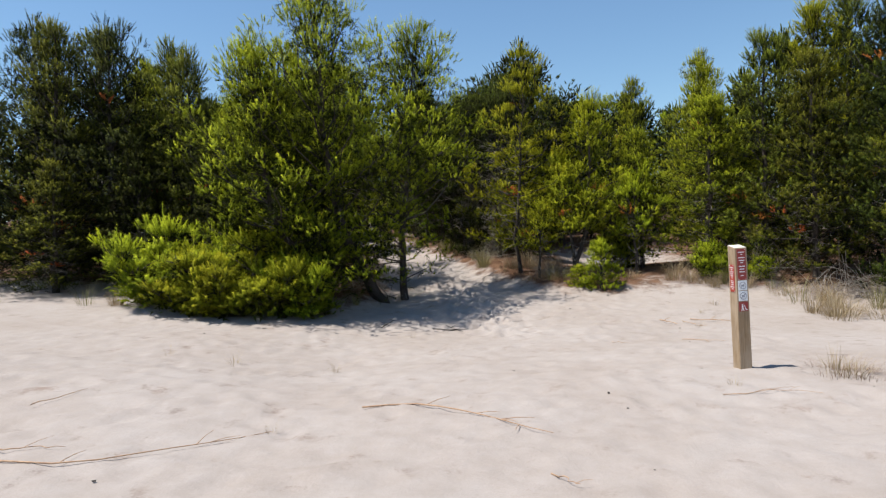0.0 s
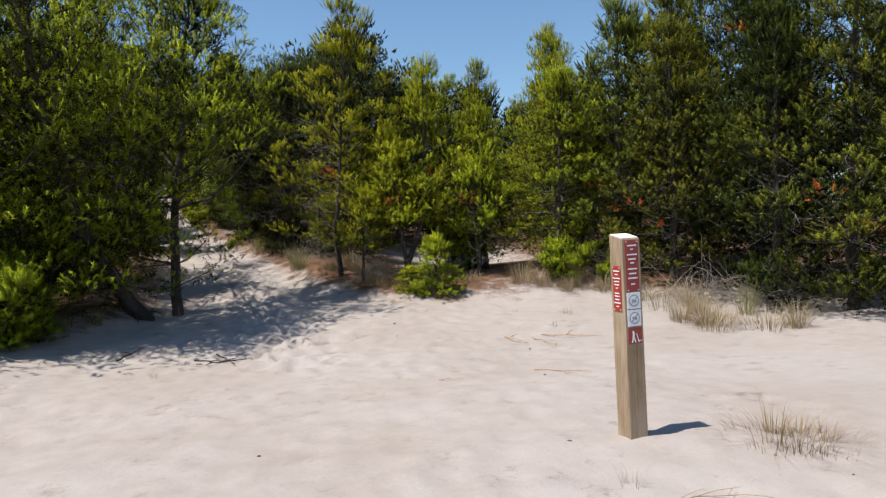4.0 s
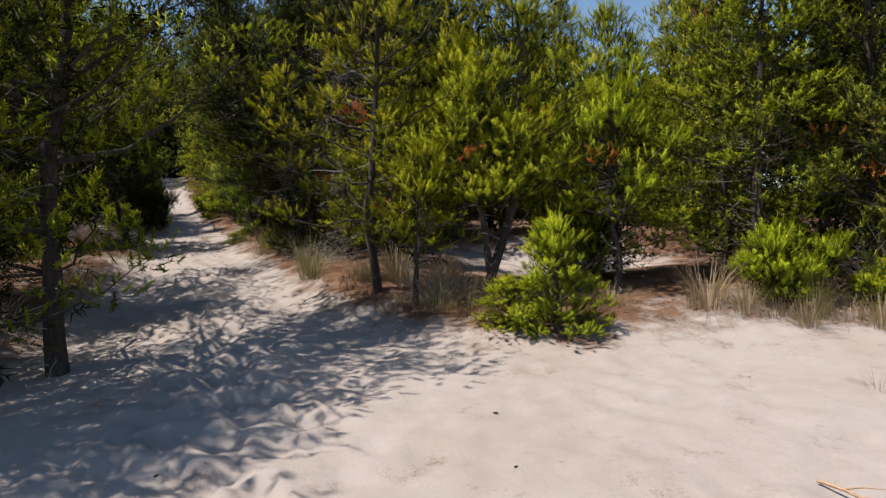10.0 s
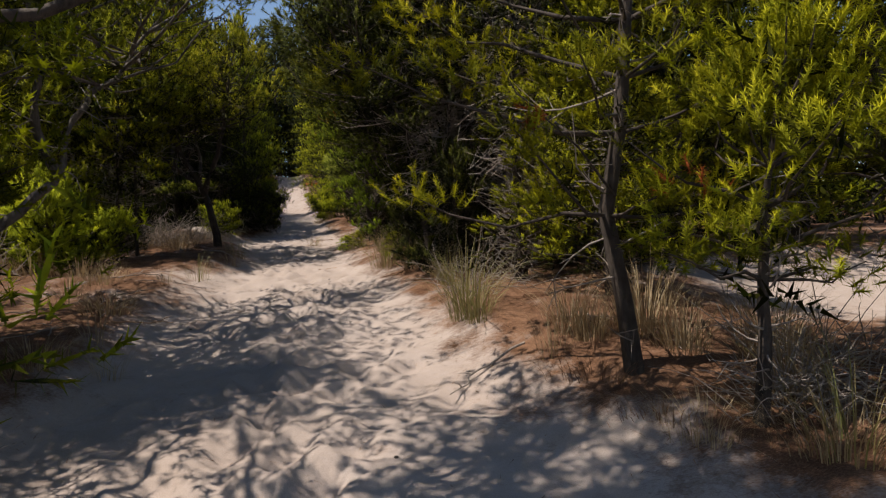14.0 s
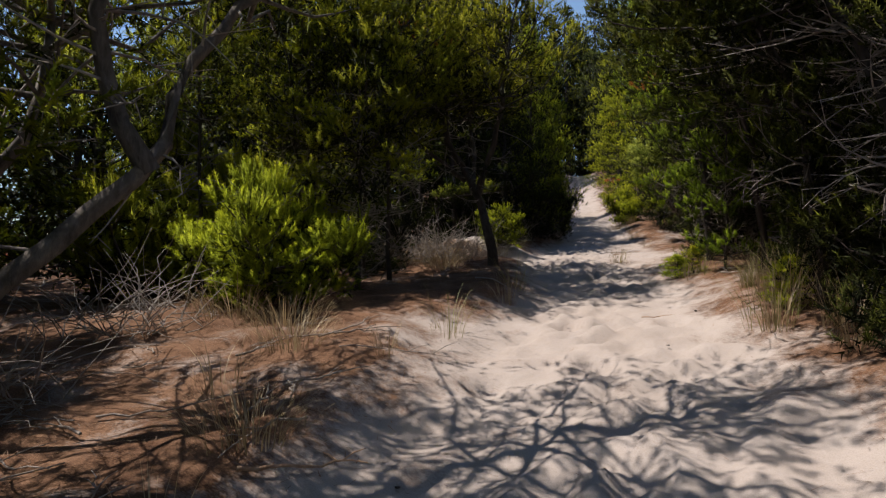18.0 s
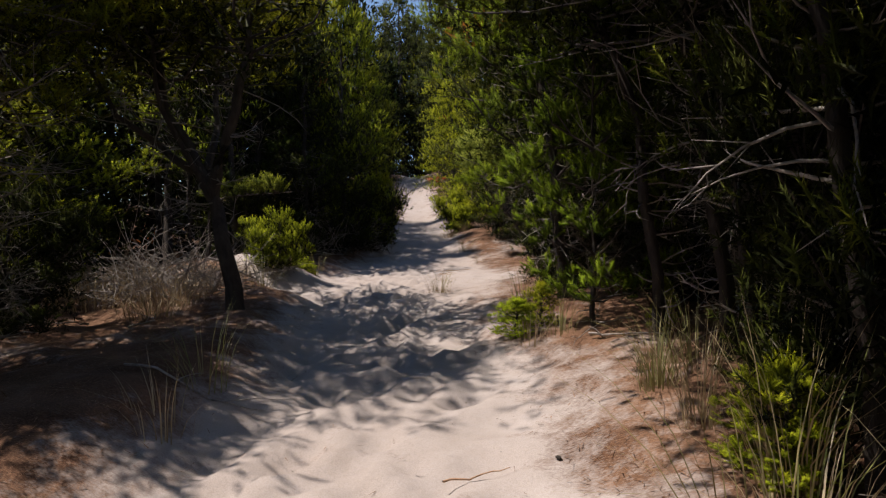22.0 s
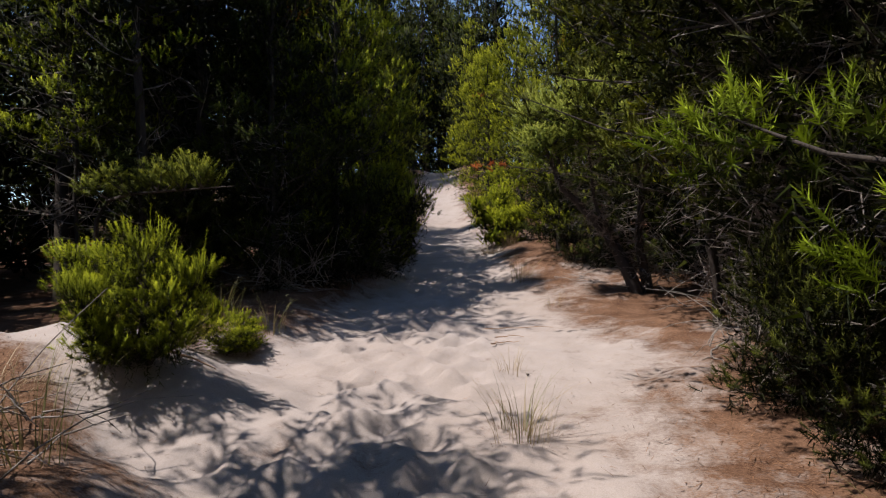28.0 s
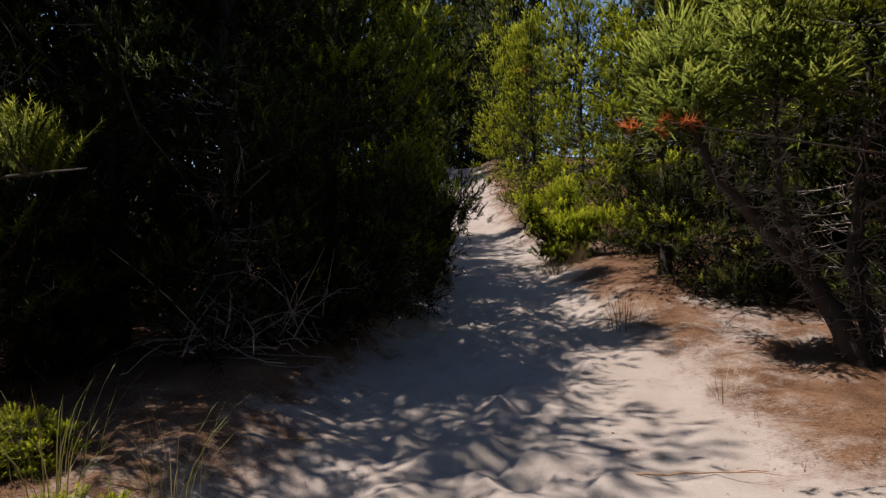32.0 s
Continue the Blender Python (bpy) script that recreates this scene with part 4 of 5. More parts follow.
# spreading crowns added over the path edge to shade the right bank
for x, y, h, r in ((1.05, 22.3, 4.8, 1.45), (1.0, 23.5, 4.8, 1.5), (0.6, 24.5, 4.8, 1.5), (0.9, 25.8, 5.0, 1.5), (1.0, 26.9, 5.0, 1.6), (-0.3, 28.2, 5.0, 1.6), (-0.7, 29.6, 5.0, 1.6), (-0.4, 31.1, 5.0, 1.5), (-0.2, 33.7, 4.8, 1.5), (-1.5, 36.0, 4.8, 1.6), (-2.2, 38.0, 4.8, 1.5)):
    plant("eave", x, y, h, r)
# tall pines added with crowns mostly out of view, to shade the ground
for x, y, h, r in ((-7.0, 35.6, 6.6, 2.2), (-6.8, 31.7, 6.6, 2.0), (-7.9, 34.0, 7.2, 2.6), (-8.9, 32.6, 7.0, 2.5), (-7.6, 37.8, 6.4, 1.8), (-8.8, 36.6, 7.2, 2.6), (-8.6, 40.4, 6.2, 1.9), (-9.6, 39.2, 7.2, 2.6), (-10.0, 33.8, 7.2, 2.6), 
                   (2.6, 21.6, 5.2, 1.8), (2.9, 23.6, 6.4, 2.3), (2.9, 25.9, 6.2, 2.3), (2.6, 28.4, 6.4, 2.3), (2.2, 30.6, 6.6, 2.1), (2.0, 33.2, 6.4, 2.1), (4.2, 22.4, 7.0, 2.5), (3.6, 25.2, 7.0, 2.5), (3.5, 28.0, 7.0, 2.5), (3.3, 31.0, 7.0, 2.5), (0.2, 36.0, 6.4, 2.2), (-1.6, 38.6, 6.2, 2.0)):
    plant("roof", x, y, h, r, group="tall shaded pines")

# the wood beside the path and behind
wood_rng = np.random.default_rng(31)
taken = [(o.matrix_basis.translation.x, o.matrix_basis.translation.y) for o in scene.objects if o.parent is None and o.name.startswith(("pine_tree", "spruce"))]


def fill(number, xlo, xhi, ylo, yhi, gap, clear, kinds, hs, rs, group):
    made = 0
    for tries in range(3000):
        x, y = wood_rng.uniform(xlo, xhi), wood_rng.uniform(ylo, yhi)
        if y < 18.5 and -12.5 < x < 12.5 or x >= 12.5 and y < 24 - x or x <= -12.5 and y < 14:
            continue
        if -9.0 < x < -3 and 28.3 < y < 31.6 or -9 < x < -2 and 17.5 < y < 28.4:
            continue
        if (x - 5.6) ** 2 / 5.5 + (y - 20.3) ** 2 / 4.5 < 1 or abs(x - path_x(y)) < clear or min((x - a) ** 2 + (y - b) ** 2 for a, b in taken) < gap ** 2:
            continue
        taken.append((x, y))
        plant(kinds[made % len(kinds)], x, y, wood_rng.uniform(*hs), wood_rng.uniform(*rs), group=group)
        made += 1
        if made >= number:
            break


fill(14, -8, 3, 19, 40, 1.6, 2.3, ("dark_a", "open_b", "open_a"), (4.8, 6.2), (1.6, 2.1), "pines beside the path")
fill(24, -13, 8, 19, 50, 1.7, 3.0, ("back_a", "back_b"), (5.0, 6.6), (1.8, 2.3), "pines of the deeper wood")
fill(28, -28, 30, 13, 64, 2.5, 4.0, ("far_a", "far_b"), (5.4, 7.2), (1.9, 2.5), "pines of the wood")
kind("edge", "pine_tree", 6.4, 2.1, pine(35, [leader(6.4, 2.1, 0.08, 0.1)], needle_mat=SHADED_PINE, **{**FAR, "twigs": 3, "tuft": 6, "inner": 200}), "green pine in the outer wood")
fill(30, -24, -8.5, 16, 48, 2.3, 5.0, ("edge",), (5.6, 7.4), (2.0, 2.6), "pines of the outer wood")
fill(34, 4, 24, 16, 50, 2.4, 5.0, ("edge",), (5.6, 7.4), (2.0, 2.6), "pines of the outer wood")
fill(12, -24, -10, 14, 40, 2.0, 4.0, ("back_b", "back_a"), (5.5, 7.0), (2.0, 2.6), "pines of the deeper wood")
fill(6, 8, 20, 14, 40, 2.0, 4.0, ("back_b", "back_a"), (5.5, 7.0), (2.0, 2.6), "pines of the deeper wood")
for n, x, y, h, r in (("back_a", -9.5, 41.2, 7.0, 2.3), ("back_b", -11.0, 38.6, 7.0, 2.3), ("back_a", -11.6, 43.0, 7.0, 2.3), ("back_b", -13.2, 40.0, 7.0, 2.4), ("back_b", -14.5, 34.0, 7.0, 2.4), ("back_b", -9.7, 29.6, 6.0, 2.0), ("back_a", -9.6, 35.0, 7.0, 2.2), ("back_a", -11.0, 31.0, 6.5, 2.3), ("back_b", -12.2, 33.6, 7.0, 2.4), ("back_b", -10.6, 28.8, 6.5, 2.2), ("back_a", -13.2, 36.2, 7.0, 2.4), ("back_a", -9.6, 27.2, 6.5, 2.2), ("back_a", -8.4, 55.5, 7.0, 2.2), ("back_b", -10.6, 55.0, 6.5, 2.2), ("back_a", -11.8, 57.5, 8.0, 2.4), ("back_b", -9.4, 58.5, 8.5, 2.4), ("back_a", -10.2, 50.8, 5.6, 1.5), ("back_b", -11.6, 53.5, 9.5, 2.4), ("back_a", -7.0, 53.0, 8.5, 2.2), ("back_b", -12.8, 49.5, 9.0, 2.4), ("back_a", -5.4, 49.0, 7.5, 2.0), ("back_b", -10.4, 61.0, 10.0, 2.6), ("back_a", -13.6, 60.0, 10.0, 2.6)):
    plant(n, x, y, h, r)
for x, y, h in ((-10.4, 57, 11), (-9.0, 60, 12), (-12.2, 59, 11), (-12, 66, 13), (-15.5, 71, 14), (-9, 72, 14), (-6, 68, 12), (-19, 68, 13), (-2, 70, 13)):
    plant("tall", x, y, h, 2.8, group="tall pines on the rise")


# ---- marker post ----
def part(name, bm, mat, parent, label="", at=None):
    me = bpy.data.meshes.new(name)
    bm.to_mesh(me)
    bm.free()
    me.materials.append(mat)
    o = new(name, me)
    o.parent = parent
    if at is not None:
        o.matrix_basis = at
    if label:
        tagged(o, label)
    return o


def box(sx, sy, sz, bevel=0.0, at=(0, 0, 0)):
    bm = bmesh.new()
    bmesh.ops.create_cube(bm, size=1, matrix=Matrix.Translation(at) @ Matrix.Diagonal((sx, sy, sz, 1)))
    if bevel:
        bmesh.ops.bevel(bm, geom=bm.edges[:], offset=bevel, segments=2, affect="EDGES", profile=0.6)
    return bm


def marker_post(x, y):
    e = new("marker_post")
    e.matrix_basis = pose(x, y, gz(x, y), 0, -1.0, 7)
    tagged(e, "weathered square timber trail marker post with red signs", "post")
    bm = box(0.14, 0.14, 1.70, 0.006, (0, 0, 0.52))
    for v in bm.verts:
        if v.co.z > 1.33 and v.co.y < 0:
            v.co.z -= 0.03
    part("post", bm, TIMBER, e)
    bm = box(0.132, 0.128, 0.006, 0.002)
    part("cut_top", bm, POST_TOP, e, "pale sawn sloping top", pose(0, 0.0, 1.358, 12.2))
    # narrow red sign with white lines of worn lettering on the side face
    side = part("side_sign", box(0.085, 0.004, 0.30, 0.001), RED_SIGN, e, "red sign with worn white lettering", pose(-0.0725, 0, 1.01, 0, 0, -90))
    for i, (w, dz) in enumerate(((0.07, 0.118), (0.03, 0.095), (0.075, 0.07), (0.055, 0.048), (0.05, 0.026), (0.02, 0.004), (0.05, -0.03), (0.05, -0.05), (0.045, -0.072), (0.07, -0.095), (0.025, -0.118))):
        part("text_line", box(w, 0.002, 0.0075), WHITE_SIGN, side, "", pose(0, -0.003, dz))
    front = part("front_sign", box(0.10, 0.004, 0.34, 0.001), MAROON_SIGN, e, "red sign in a shade-darkened red, with worn white lettering", pose(0, -0.0725, 1.16))
    for w, dz in ((0.07, 0.135), (0.02, 0.11), (0.075, 0.075), (0.06, 0.045), (0.03, 0.02), (0.07, -0.02), (0.055, -0.05), (0.07, -0.08), (0.03, -0.12)):
        part("text_line", box(w, 0.002, 0.009), WHITE_SIGN, front, "", pose(0, -0.003, dz))
    for sign, sx, sz in ((side, 0.034, 0.14), (front, 0.041, 0.16)):
        for a in (-1, 1):
            for b in (-1, 1):
                part("rivet", box(0.006, 0.004, 0.006, 0.0015), WHITE_SIGN, sign, "", pose(a * sx, -0.003, b * sz))
    for z in (0.93, 0.815):
        s = part("prohibition_sign", box(0.105, 0.004, 0.108, 0.001), WHITE_SIGN, e, "white square sign with a ringed mark", pose(0, -0.0725, z))
        bm = bmesh.new()
        a = bmesh.ops.create_circle(bm, segments=28, radius=0.040)["verts"]
        b = bmesh.ops.create_circle(bm, segments=28, radius=0.033)["verts"]
        bmesh.ops.bridge_loops(bm, edges=bm.edges[:])
        part("ring", bm, GREY_MARK, s, "", pose(0, -0.004, 0, 90))
        part("bar", box(0.007, 0.0015, 0.072), GREY_MARK, s, "", pose(0, -0.0035, 0, 0, 45))
        part("mark", box(0.035, 0.0015, 0.018, 0.0005), GREY_MARK, s, "", pose(0, -0.0032, -0.002, 0, 12))
    s = part("trail_sign", box(0.105, 0.004, 0.105, 0.001), MAROON_SIGN, e, "brown-red trail sign with white mark", pose(0, -0.0725, 0.698))
    for dx, dz, w, h, r in ((-0.015, 0.022, 0.014, 0.014, 0), (-0.014, -0.002, 0.014, 0.032, 8), (-0.022, -0.03, 0.009, 0.034, 18), (-0.004, -0.03, 0.009, 0.034, -20), (0.018, -0.016, 0.006, 0.06, -16), (0.036, -0.036, 0.018, 0.006, 0)):
        part("mark", box(w, 0.002, h, 0.0005), WHITE_SIGN, s, "", pose(dx, -0.003, dz, 0, r))
    return e


marker_post(3.27, 7.02)


# ---- grass, brush, sticks and litter ----
def grass_mesh(seed, blades, h, spread, width, mat, lean=0.6):
    rng = np.random.default_rng(seed)
    n, k = blades, 5
    az, out = rng.uniform(0, 6.283, n), np.abs(rng.normal(0, 0.5, n)) + 0.08
    root = np.stack([np.cos(az), np.sin(az), np.zeros(n)], -1) * (spread * 0.35 * np.sqrt(rng.uniform(0, 1, n)))[:, None]
    hh = h * rng.uniform(0.45, 1.1, n)
    s = np.linspace(0, 1, k)
    dirv = np.stack([np.cos(az), np.sin(az), np.zeros(n)], -1)
    bend = (out * lean)[:, None] * (0.25 * s + s ** 2.2)[None]
    z = (hh[:, None] * (s - 0.28 * np.minimum(out, 1.4)[:, None] * s ** 2.6))
    pts = root[:, None] + dirv[:, None] * (bend * hh[:, None])[..., None]
    pts[..., 2] = z - 0.03
    sidev = np.stack([-np.sin(az), np.cos(az), np.zeros(n)], -1)[:, None] * (width * (1 - s ** 1.6 * 0.92))[None, :, None] / 2
    V = np.stack([pts - sidev, pts + sidev], 2).reshape(-1, 3)
    b = (np.arange(n) * 2 * k)[:, None] + (np.arange(k - 1) * 2)[None]
    Fc = np.stack([b, b + 1, b + 3, b + 2], -1).reshape(-1, 4)
    tone = np.repeat(rng.uniform(0, 1, n), 2 * k)
    return from_arrays("grass_clump", V, Fc, [mat], [("tone", tone)])


GRASS = {"green": (grass_mesh(1, 95, 0.85, 0.5, 0.008, GREEN_BLADE, 0.95), "tall green beach grass clump"),
         "dry": (grass_mesh(2, 150, 0.6, 0.6, 0.007, DRY_BLADE, 0.85), "bleached dry beach grass clump"),
         "mixed": (grass_mesh(3, 34, 0.8, 0.7, 0.008, GREEN_BLADE, 1.15), "loose arching beach grass clump"),
         "wisp": (grass_mesh(4, 26, 0.4, 0.4, 0.005, DRY_BLADE, 0.9), "wispy tan dry grass tuft on sand"),
         "brown": (grass_mesh(6, 150, 0.24, 1.5, 0.005, LITTER, 2.3), "low tangle of dead reddish brown grass on sand"),
         "tall": (grass_mesh(7, 46, 0.95, 0.5, 0.009, DRY_BLADE, 0.9), "tall golden beach grass going to straw"),
         "mat": (grass_mesh(5, 190, 0.36, 1.1, 0.006, DRY_BLADE, 1.7), "flattened mat of dead greyish grass")}


def grass(which, x, y, s=1.0, turn=None):
    me, label = GRASS[which]
    o = new("grass_clump", me)
    o.matrix_basis = pose(x, y, gz(x, y), 0, 0, (x * 211 + y * 97) % 360 if turn is None else turn) @ Matrix.Scale(s, 4)
    tagged(o, label, "grass", "beach grass clumps")


for which, x, y, s in (("green", 1.15, 19.05, 1.0), ("dry", 5.6, 15.45, 1.1), ("dry", 5.9, 15.2, 0.8), ("green", 6.6, 15.0, 0.8), ("dry", 7.0, 14.6, 0.8), ("mixed", 7.4, 14.3, 0.9), ("dry", 7.7, 12.6, 0.9), ("mixed", 7.3, 13.1, 1.0), ("dry", 7.2, 11.7, 0.9), ("mat", 7.1, 11.4, 0.9), ("green", 8.4, 12.3, 0.9),
                       ("brown", 2.1, 16.7, 0.7), ("brown", 1.9, 17.3, 0.8), ("dry", 2.0, 17.9, 0.7), ("dry", 2.5, 17.5, 0.8), ("mat", 2.2, 16.4, 0.6), ("mixed", 3.0, 16.0, 0.7), ("dry", 2.8, 16.8, 0.9), ("dry", 3.0, 17.4, 1.0), ("mixed", 2.7, 16.1, 0.8), ("dry", 1.9, 18.1, 0.8), ("dry", 2.4, 18.0, 1.1), ("dry", 4.2, 16.5, 0.8), ("mixed", 4.0, 15.9, 0.7), ("wisp", 1.7, 17.7, 1.0), ("green", 1.0, 20.6, 0.6), ("dry", 0.9, 20.9, 0.5),
                       ("mat", 2.7, 16.2, 0.8), ("mat", 3.3, 16.0, 0.7), ("dry", 3.4, 16.3, 0.8), ("mat", 4.6, 15.8, 0.8), ("mat", 6.2, 15.1, 0.9), ("mat", 6.9, 14.9, 0.9), ("dry", 6.3, 14.8, 0.7), ("mat", 7.5, 13.9, 1.0), ("dry", 7.9, 13.2, 1.0), ("dry", 7.1, 12.2, 0.9), ("mat", 7.6, 12.0, 1.1), ("mat", 7.9, 11.2, 1.1), ("dry", 8.2, 11.0, 0.9), ("green", 1.25, 18.8, 0.8), ("wisp", 4.1, 6.7, 1.1), ("mat", 4.2, 6.6, 0.6), ("brown", 4.1, 6.7, 0.6), ("brown", 4.3, 6.5, 0.5), ("wisp", 2.85, 6.3, 0.5), ("wisp", -3.9, 8.9, 0.6), ("wisp", -2.9, 8.6, 0.7), ("wisp", -1.5, 8.4, 0.5), ("wisp", -1.5, 5.3, 0.4), ("wisp", 4.4, 11.0, 0.5), ("wisp", 5.6, 13.2, 0.7), ("wisp", 5.0, 12.4, 0.5), ("wisp", -0.6, 11.3, 0.4),
                       ("mixed", -7.6, 13.4, 0.8), ("green", -6.6, 13.8, 0.8), ("dry", -7.0, 13.5, 0.8), ("mixed", -9.0, 12.4, 0.9), ("green", -2.0, 14.2, 0.5), ("mixed", -9.6, 12.0, 0.8), ("green", -2.5, 13.8, 0.45),
                       ("tall", 0.1, 22.5, 0.6), ("tall", 0.2, 22.95, 0.7), ("tall", 0.45, 22.3, 0.65), ("tall", 0.0, 23.4, 0.5), ("tall", 0.5, 21.8, 0.6), ("mixed", 0.05, 22.6, 0.9), ("mixed", 0.25, 23.1, 0.75), ("green", -0.1, 23.9, 0.55), ("mixed", 0.1, 24.1, 0.7), ("mixed", -0.6, 25.35, 0.55), ("wisp", -0.8, 25.2, 0.9), ("wisp", -0.95, 26.0, 1.1), ("mixed", -1.0, 27.0, 0.6),
                       ("mixed", -2.35, 21.9, 0.6), ("wisp", -2.3, 20.8, 0.8), ("mixed", -2.5, 23.9, 0.7), ("wisp", -2.4, 23.4, 1.2), ("mat", -3.6, 21.3, 1.0), ("mat", -4.4, 21.6, 1.2), ("mat", -3.0, 20.7, 0.8), ("wisp", -2.9, 19.9, 1.2), ("mat", -2.3, 19.5, 0.8), ("wisp", -1.9, 18.6, 1.0), ("mat", -1.9, 17.8, 0.7), ("wisp", -1.5, 18.0, 0.9),
                       ("wisp", -2.25, 28.85, 1.2), ("brown", -2.25, 28.85, 0.4), ("mixed", -2.25, 28.85, 0.5), ("mat", -4.6, 26.6, 1.1), ("mat", -5.0, 27.3, 1.1), ("mixed", -4.1, 27.6, 0.7), ("mat", -4.4, 26.0, 0.9), ("mat", -5.4, 26.4, 1.2), ("mat", -5.8, 27.2, 1.2), ("dry", -5.2, 26.8, 0.8), ("mat", -4.8, 27.9, 1.0), ("dry", -5.6, 27.9, 0.7), ("mixed", -4.9, 31.0, 0.6), ("mixed", -5.3, 30.8, 0.7), ("wisp", -4.6, 29.2, 0.9), ("dry", -3.6, 38.2, 0.7), ("mat", -3.9, 37.9, 0.7), ("wisp", -2.5, 30.2, 0.8), ("mixed", -3.0, 35.0, 0.7), ("wisp", -2.4, 33.2, 0.8)):
    grass(which, x, y, s)


def brush_mesh(seed):
    rng = np.random.default_rng(seed)
    lines = []
    for i in range(110):
        az, el, L = rng.uniform(0, 6.3), rng.uniform(-0.1, 1.2), rng.uniform(0.25, 0.9)
        p = np.array([rng.normal(0, 0.25), rng.normal(0, 0.25), rng.uniform(-0.02, 0.25)])
        e = el + np.linspace(0, rng.normal(-0.3, 0.5), 4)
        a2 = az + np.cumsum(rng.normal(0, 0.25, 4))
        st = np.stack([np.cos(e) * np.cos(a2), np.cos(e) * np.sin(a2), np.sin(e)], -1) * L / 4
        bl = p + np.concatenate([[np.zeros(3)], np.cumsum(st, 0)])
        bl[:, 2] = np.maximum(bl[:, 2], 0.01)
        lines.append((bl, np.linspace(0.006, 0.0018, 5)))
    return [from_arrays("branch", *tubes(lines[k::5], 3), [TWIG]) for k in range(5)]


BRUSH = [brush_mesh(1), brush_mesh(2)]
for i, (x, y, s) in enumerate(((-4.9, 26.5, 1.0), (-5.3, 26.9, 1.2), (-4.5, 26.9, 0.9), (-4.4, 27.3, 0.9), (1.3, 24.0, 0.9), (1.1, 22.1, 0.8), (0.9, 29.2, 1.2), (0.2, 29.6, 1.2), (-0.4, 30.6, 1.0), (-0.3, 32.9, 1.1), (-0.5, 34.6, 1.1),
                                (-5.7, 32.9, 1.1), (-5.5, 35.0, 1.0), (3.0, 16.9, 0.8), (2.7, 16.5, 0.6), (8.4, 13.4, 1.2), (7.6, 15.2, 1.1), (9.4, 12.9, 1.3), (-1.8, 15.6, 0.9), (-2.4, 15.3, 1.0), (-4.6, 20.6, 1.0), (-3.9, 19.0, 1.0), (-6.0, 15.3, 1.0), (1.3, 19.9, 0.8), (4.4, 16.9, 0.8))):
    o = new("dead_shrub")
    o.matrix_basis = pose(x, y, gz(x, y), 0, 0, i * 67) @ Matrix.Scale(s, 4)
    for me in BRUSH[i % 2]:
        new("branch", me).parent = o
    tagged(o, "tangle of bare grey dead twigs", "brush", "dead brush")


def stick(pts, r, label, twigs=2, seed=0, mat=None):
    """A fallen stick lying along the sand, with stubs of side twigs."""
    rng = np.random.default_rng(seed)
    p2 = np.array(pts, float)
    line = along(np.column_stack([p2, np.zeros(len(p2))]), np.linspace(0, 1, 9))
    line[1:-1, :2] += rng.normal(0, 0.012, (7, 2))
    line[:, 2] = ground_z(line[:, 0], line[:, 1]) + r * 0.7 + 0.012 + np.abs(rng.normal(0, 0.008, 9))
    lines = [(line, r * np.linspace(1, 0.35, 9))]
    for i in range(twigs):
        q = along(line, [rng.uniform(0.2, 0.85)])[0]
        v = unit(line[-1] - line[0] + rng.normal(0, 0.5, 3) * np.linalg.norm(line[-1] - line[0])) * rng.uniform(0.1, 0.35)
        v[2] = abs(v[2]) * 0.3
        lines.append((np.stack([q, q + v * 0.5 + (0, 0, 0.01), q + v]), (r * 0.5, r * 0.4, r * 0.15)))
    lines = [(p, np.asarray(q) * 0.75) for p, q in lines]
    V, Fc = tubes(lines, 6)
    c = line[0].copy()
    o = new("fallen_stick", from_arrays("fallen_stick", V - c, Fc, [mat or STICK]))
    o.location = c
    tagged(o, label, "stick", "fallen sticks")


stick([(-0.82, 5.95), (-0.3, 6.0), (0.2, 5.55), (0.8, 4.93)], 0.011, "thin curved brown twig lying on sand", 6, 1)
stick([(-3.3, 4.45), (-2.6, 4.4), (-1.9, 4.95), (-1.5, 5.3)], 0.009, "long thin bent twig on sand", 3, 2)
stick([(-3.4, 4.7), (-2.9, 4.75)], 0.007, "short twig on sand", 1, 3)
stick([(-0.25, 12.05), (0.1, 11.85), (0.42, 11.95)], 0.016, "gnarled piece of driftwood on shaded sand", 5, 4, BARK)
stick([(0.0, 12.3), (0.15, 12.05), (0.3, 11.7)], 0.012, "crooked dead branch on sand", 3, 5, BARK)
stick([(-1.25, 12.3), (-1.05, 12.9)], 0.018, "bent dead branch half buried in sand", 1, 6, BARK)
stick([(4.05, 12.0), (4.18, 11.4)], 0.014, "straight pale twig on sand", 1, 7)
stick([(4.6, 11.95), (5.3, 11.4)], 0.013, "forked brown twig on sand", 3, 8)
stick([(4.4, 11.8), (4.5, 11.1)], 0.008, "thin grey twig on sand", 1, 9)
stick([(2.5, 9.6), (2.75, 9.5)], 0.006, "tiny twig on sand", 0, 10)
stick([(3.6, 9.7), (4.1, 9.3)], 0.009, "thin twig on sand", 1, 11)
stick([(-3.9, 5.9), (-3.7, 6.5)], 0.007, "thin twig on sand", 0, 12)
stick([(0.65, 4.15), (0.8, 3.95)], 0.007, "tiny bent twig on sand", 1, 13)
stick([(2.6, 6.0), (3.2, 6.05), (3.5, 5.9)], 0.006, "thin twig at the post foot", 3, 14)
stick([(-3.02, 31.9), (-2.7, 31.95), (-2.38, 32.05)], 0.008, "brown twig across the path edge", 1, 15)
stick([(-2.82, 31.48), (-2.7, 31.58), (-2.56, 31.57)], 0.009, "thin curved brown twig on sand", 0, 16)
stick([(-2.8, 31.14), (-2.68, 31.26), (-2.57, 31.31)], 0.009, "thin curved brown twig on sand", 0, 21)
stick([(-2.1, 19.2), (-1.75, 19.7)], 0.014, "dead branch at the path side", 2, 17)
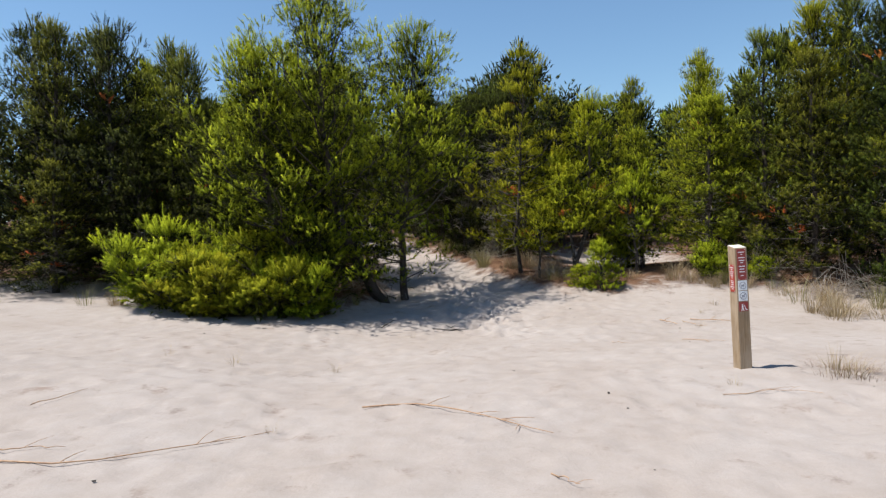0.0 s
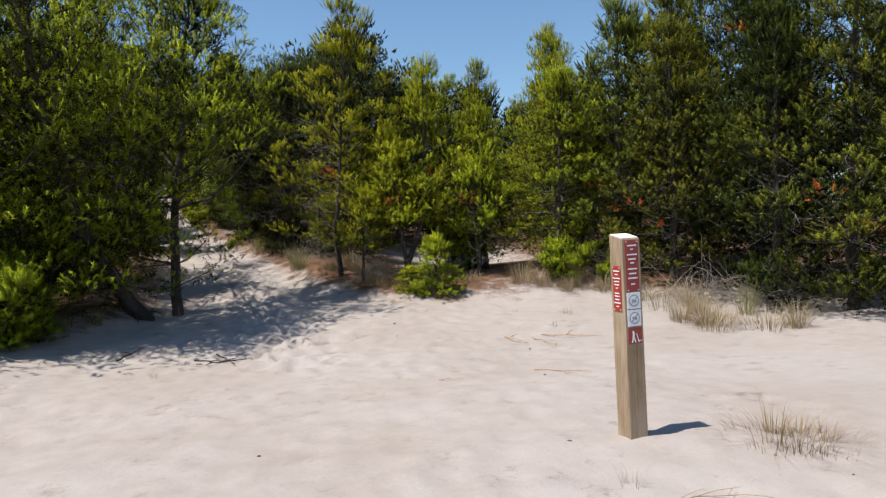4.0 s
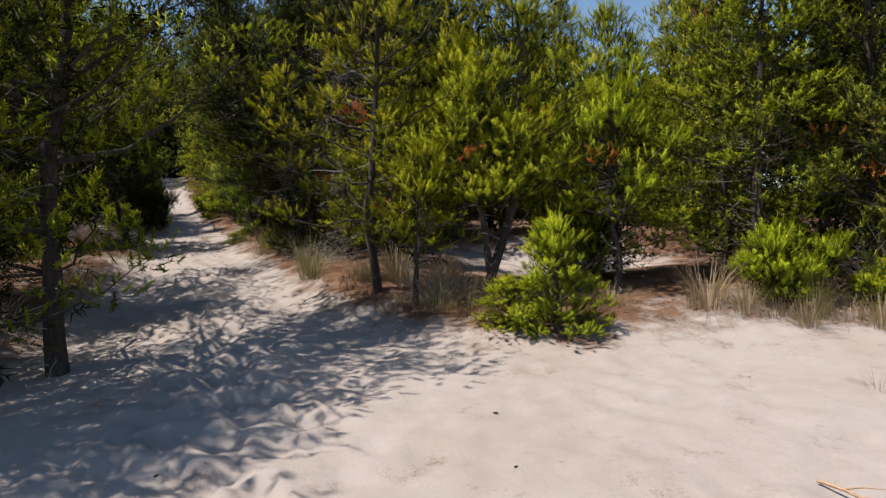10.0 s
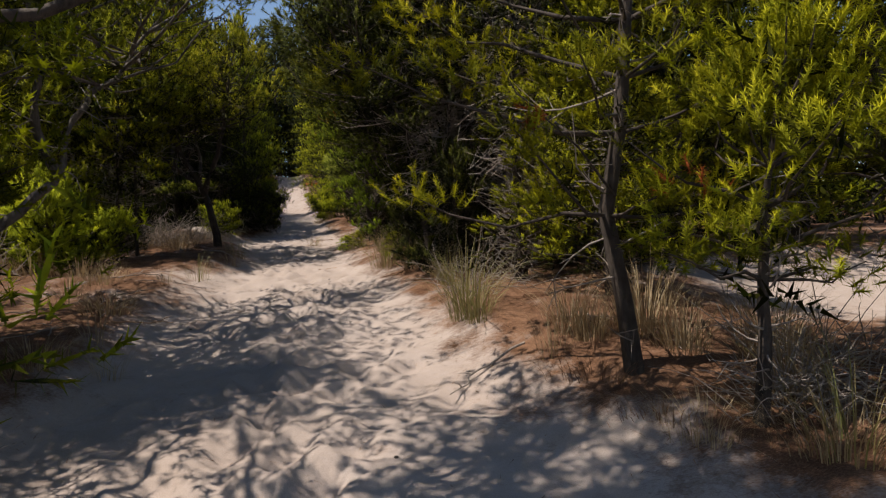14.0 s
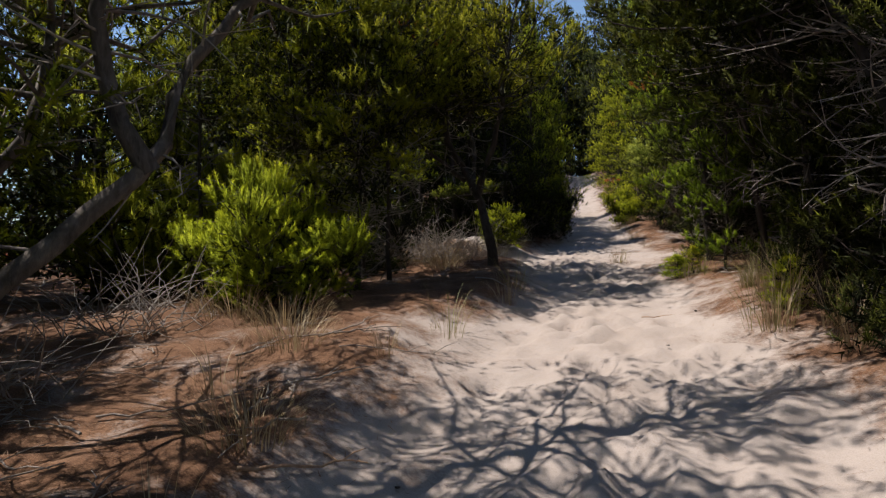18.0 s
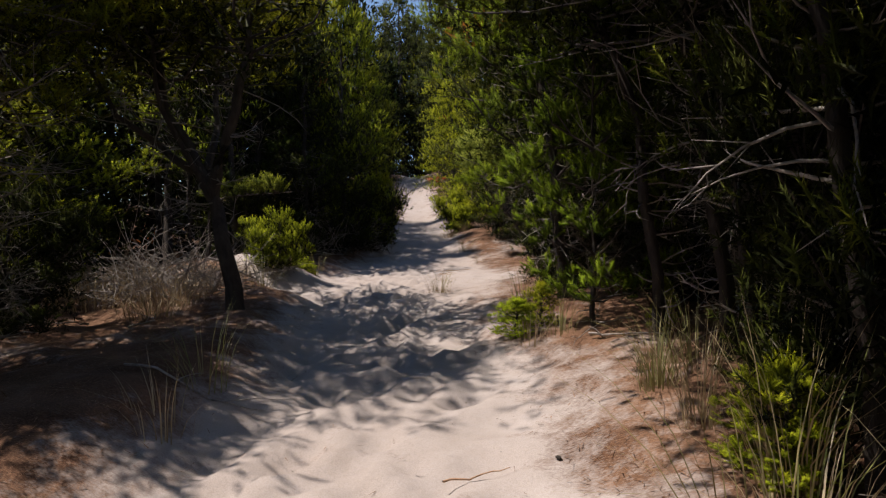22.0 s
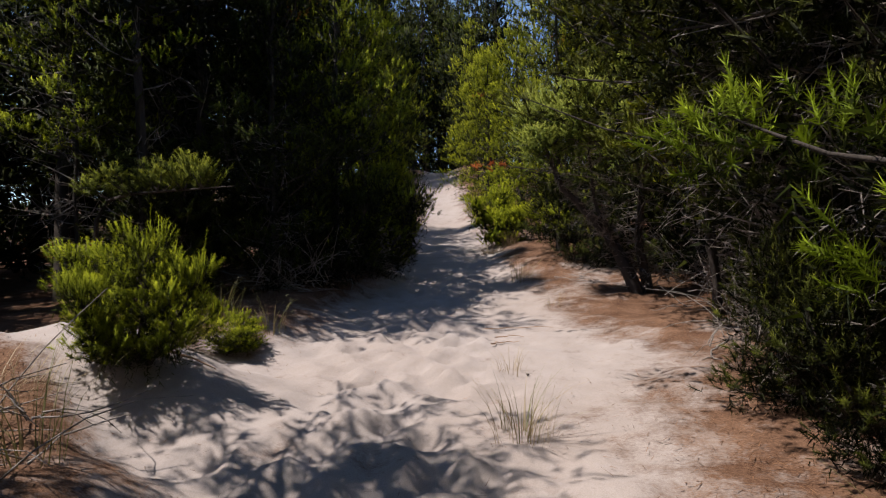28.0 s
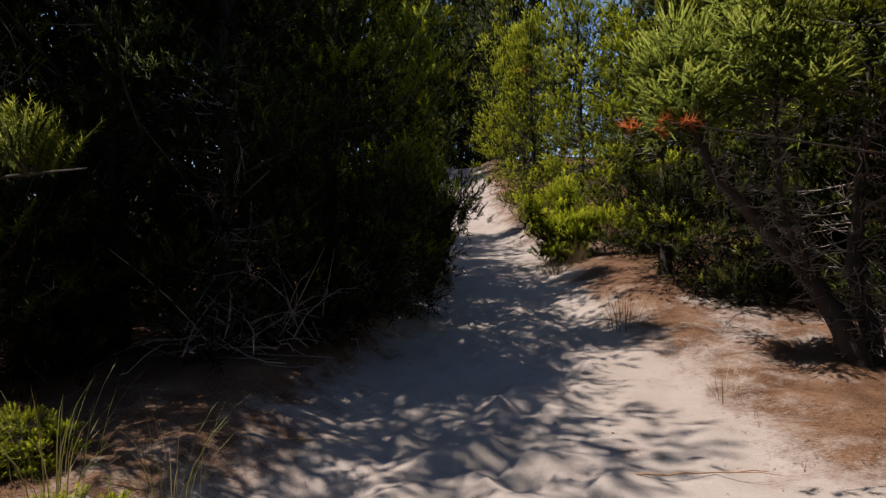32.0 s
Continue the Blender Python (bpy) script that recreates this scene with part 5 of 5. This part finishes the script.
stick([(-0.75, 26.7), (-0.3, 27.3)], 0.012, "dead branch on litter", 2, 18)
stick([(-4.6, 28.7), (-4.1, 28.9)], 0.015, "dead branch on litter", 2, 19)
stick([(-1.0, 23.2), (-0.75, 23.35)], 0.007, "small twig on sand", 0, 20)
lr = np.random.default_rng(40)
for i in range(84):
    y = lr.uniform(16, 36) if i < 46 else lr.uniform(16.2, 21.5)
    x = path_x(y) + (lr.choice([-1, 1]) * lr.uniform(1.2, 3.2) if i < 46 else -lr.uniform(1.4, 4.5))
    a, L = lr.uniform(0, 6.3), lr.uniform(0.25, 0.9)
    if beside(x, y) < 0.7:
        continue
    stick([(x, y), (x + L * 0.5 * math.cos(a), y + L * 0.5 * math.sin(a)), (x + L * math.cos(a + 0.3), y + L * math.sin(a + 0.3))], lr.uniform(0.006, 0.013), "dead grey twig on needle litter", 2, 100 + i, TWIG)


def chip_mesh(seed):
    bm = bmesh.new()
    bmesh.ops.create_icosphere(bm, subdivisions=1, radius=0.5)
    r = random.Random(seed)
    for v in bm.verts:
        v.co = Vector((v.co.x * 1.5, v.co.y, v.co.z * 0.6)) * r.uniform(0.7, 1.2)
    me = bpy.data.meshes.new("bark_chip")
    bm.to_mesh(me)
    bm.free()
    me.materials.append(BARK)
    return me


CHIPS = [chip_mesh(i) for i in range(3)]
for i in range(48):
    if i < 22:
        x, y = lr.uniform(-4.5, 5), lr.uniform(3, 14)
    else:
        y = lr.uniform(14, 34)
        x = path_x(y) + lr.uniform(-1.1, 1.1)
    s = lr.uniform(0.012, 0.032)
    o = new("bark_chip", CHIPS[i % 3])
    o.matrix_basis = pose(x, y, gz(x, y) + 0.008, 0, 0, lr.uniform(0, 360)) @ Matrix.Scale(s, 4)
    tagged(o, "small dark bark chip on sand", "debris", "bark chips")


def needle_litter():
    rng = np.random.default_rng(50)
    n = 150000
    y = rng.uniform(14.5, 36, n)
    x = path_x(y) + rng.uniform(-4.5, 4.5, n)
    keep = rng.uniform(0, 1, n) < beside(x, y) * 0.8 + 0.03
    x, y = x[keep], y[keep]
    n = len(x)
    a, L = rng.uniform(0, 6.3, n), rng.uniform(0.03, 0.08, n)
    d = np.stack([np.cos(a), np.sin(a), rng.normal(0.05, 0.2, n)], -1) * L[:, None]
    w = np.stack([-np.sin(a), np.cos(a), np.zeros(n)], -1) * rng.uniform(0.0012, 0.003, n)[:, None]
    p = np.stack([x, y, ground_z(x, y) + 0.014], -1)
    V = np.stack([p - w, p + w, p + d], 1).reshape(-1, 3)
    me = from_arrays("needle_litter", V, np.arange(len(V)).reshape(-1, 3), [LITTER], [("tone", np.repeat(rng.uniform(0, 1, n), 3))], smooth=False)
    tagged(new("needle_litter", me), "fallen brown pine needles strewn beside the path", "needles", kind="stuff")


needle_litter()
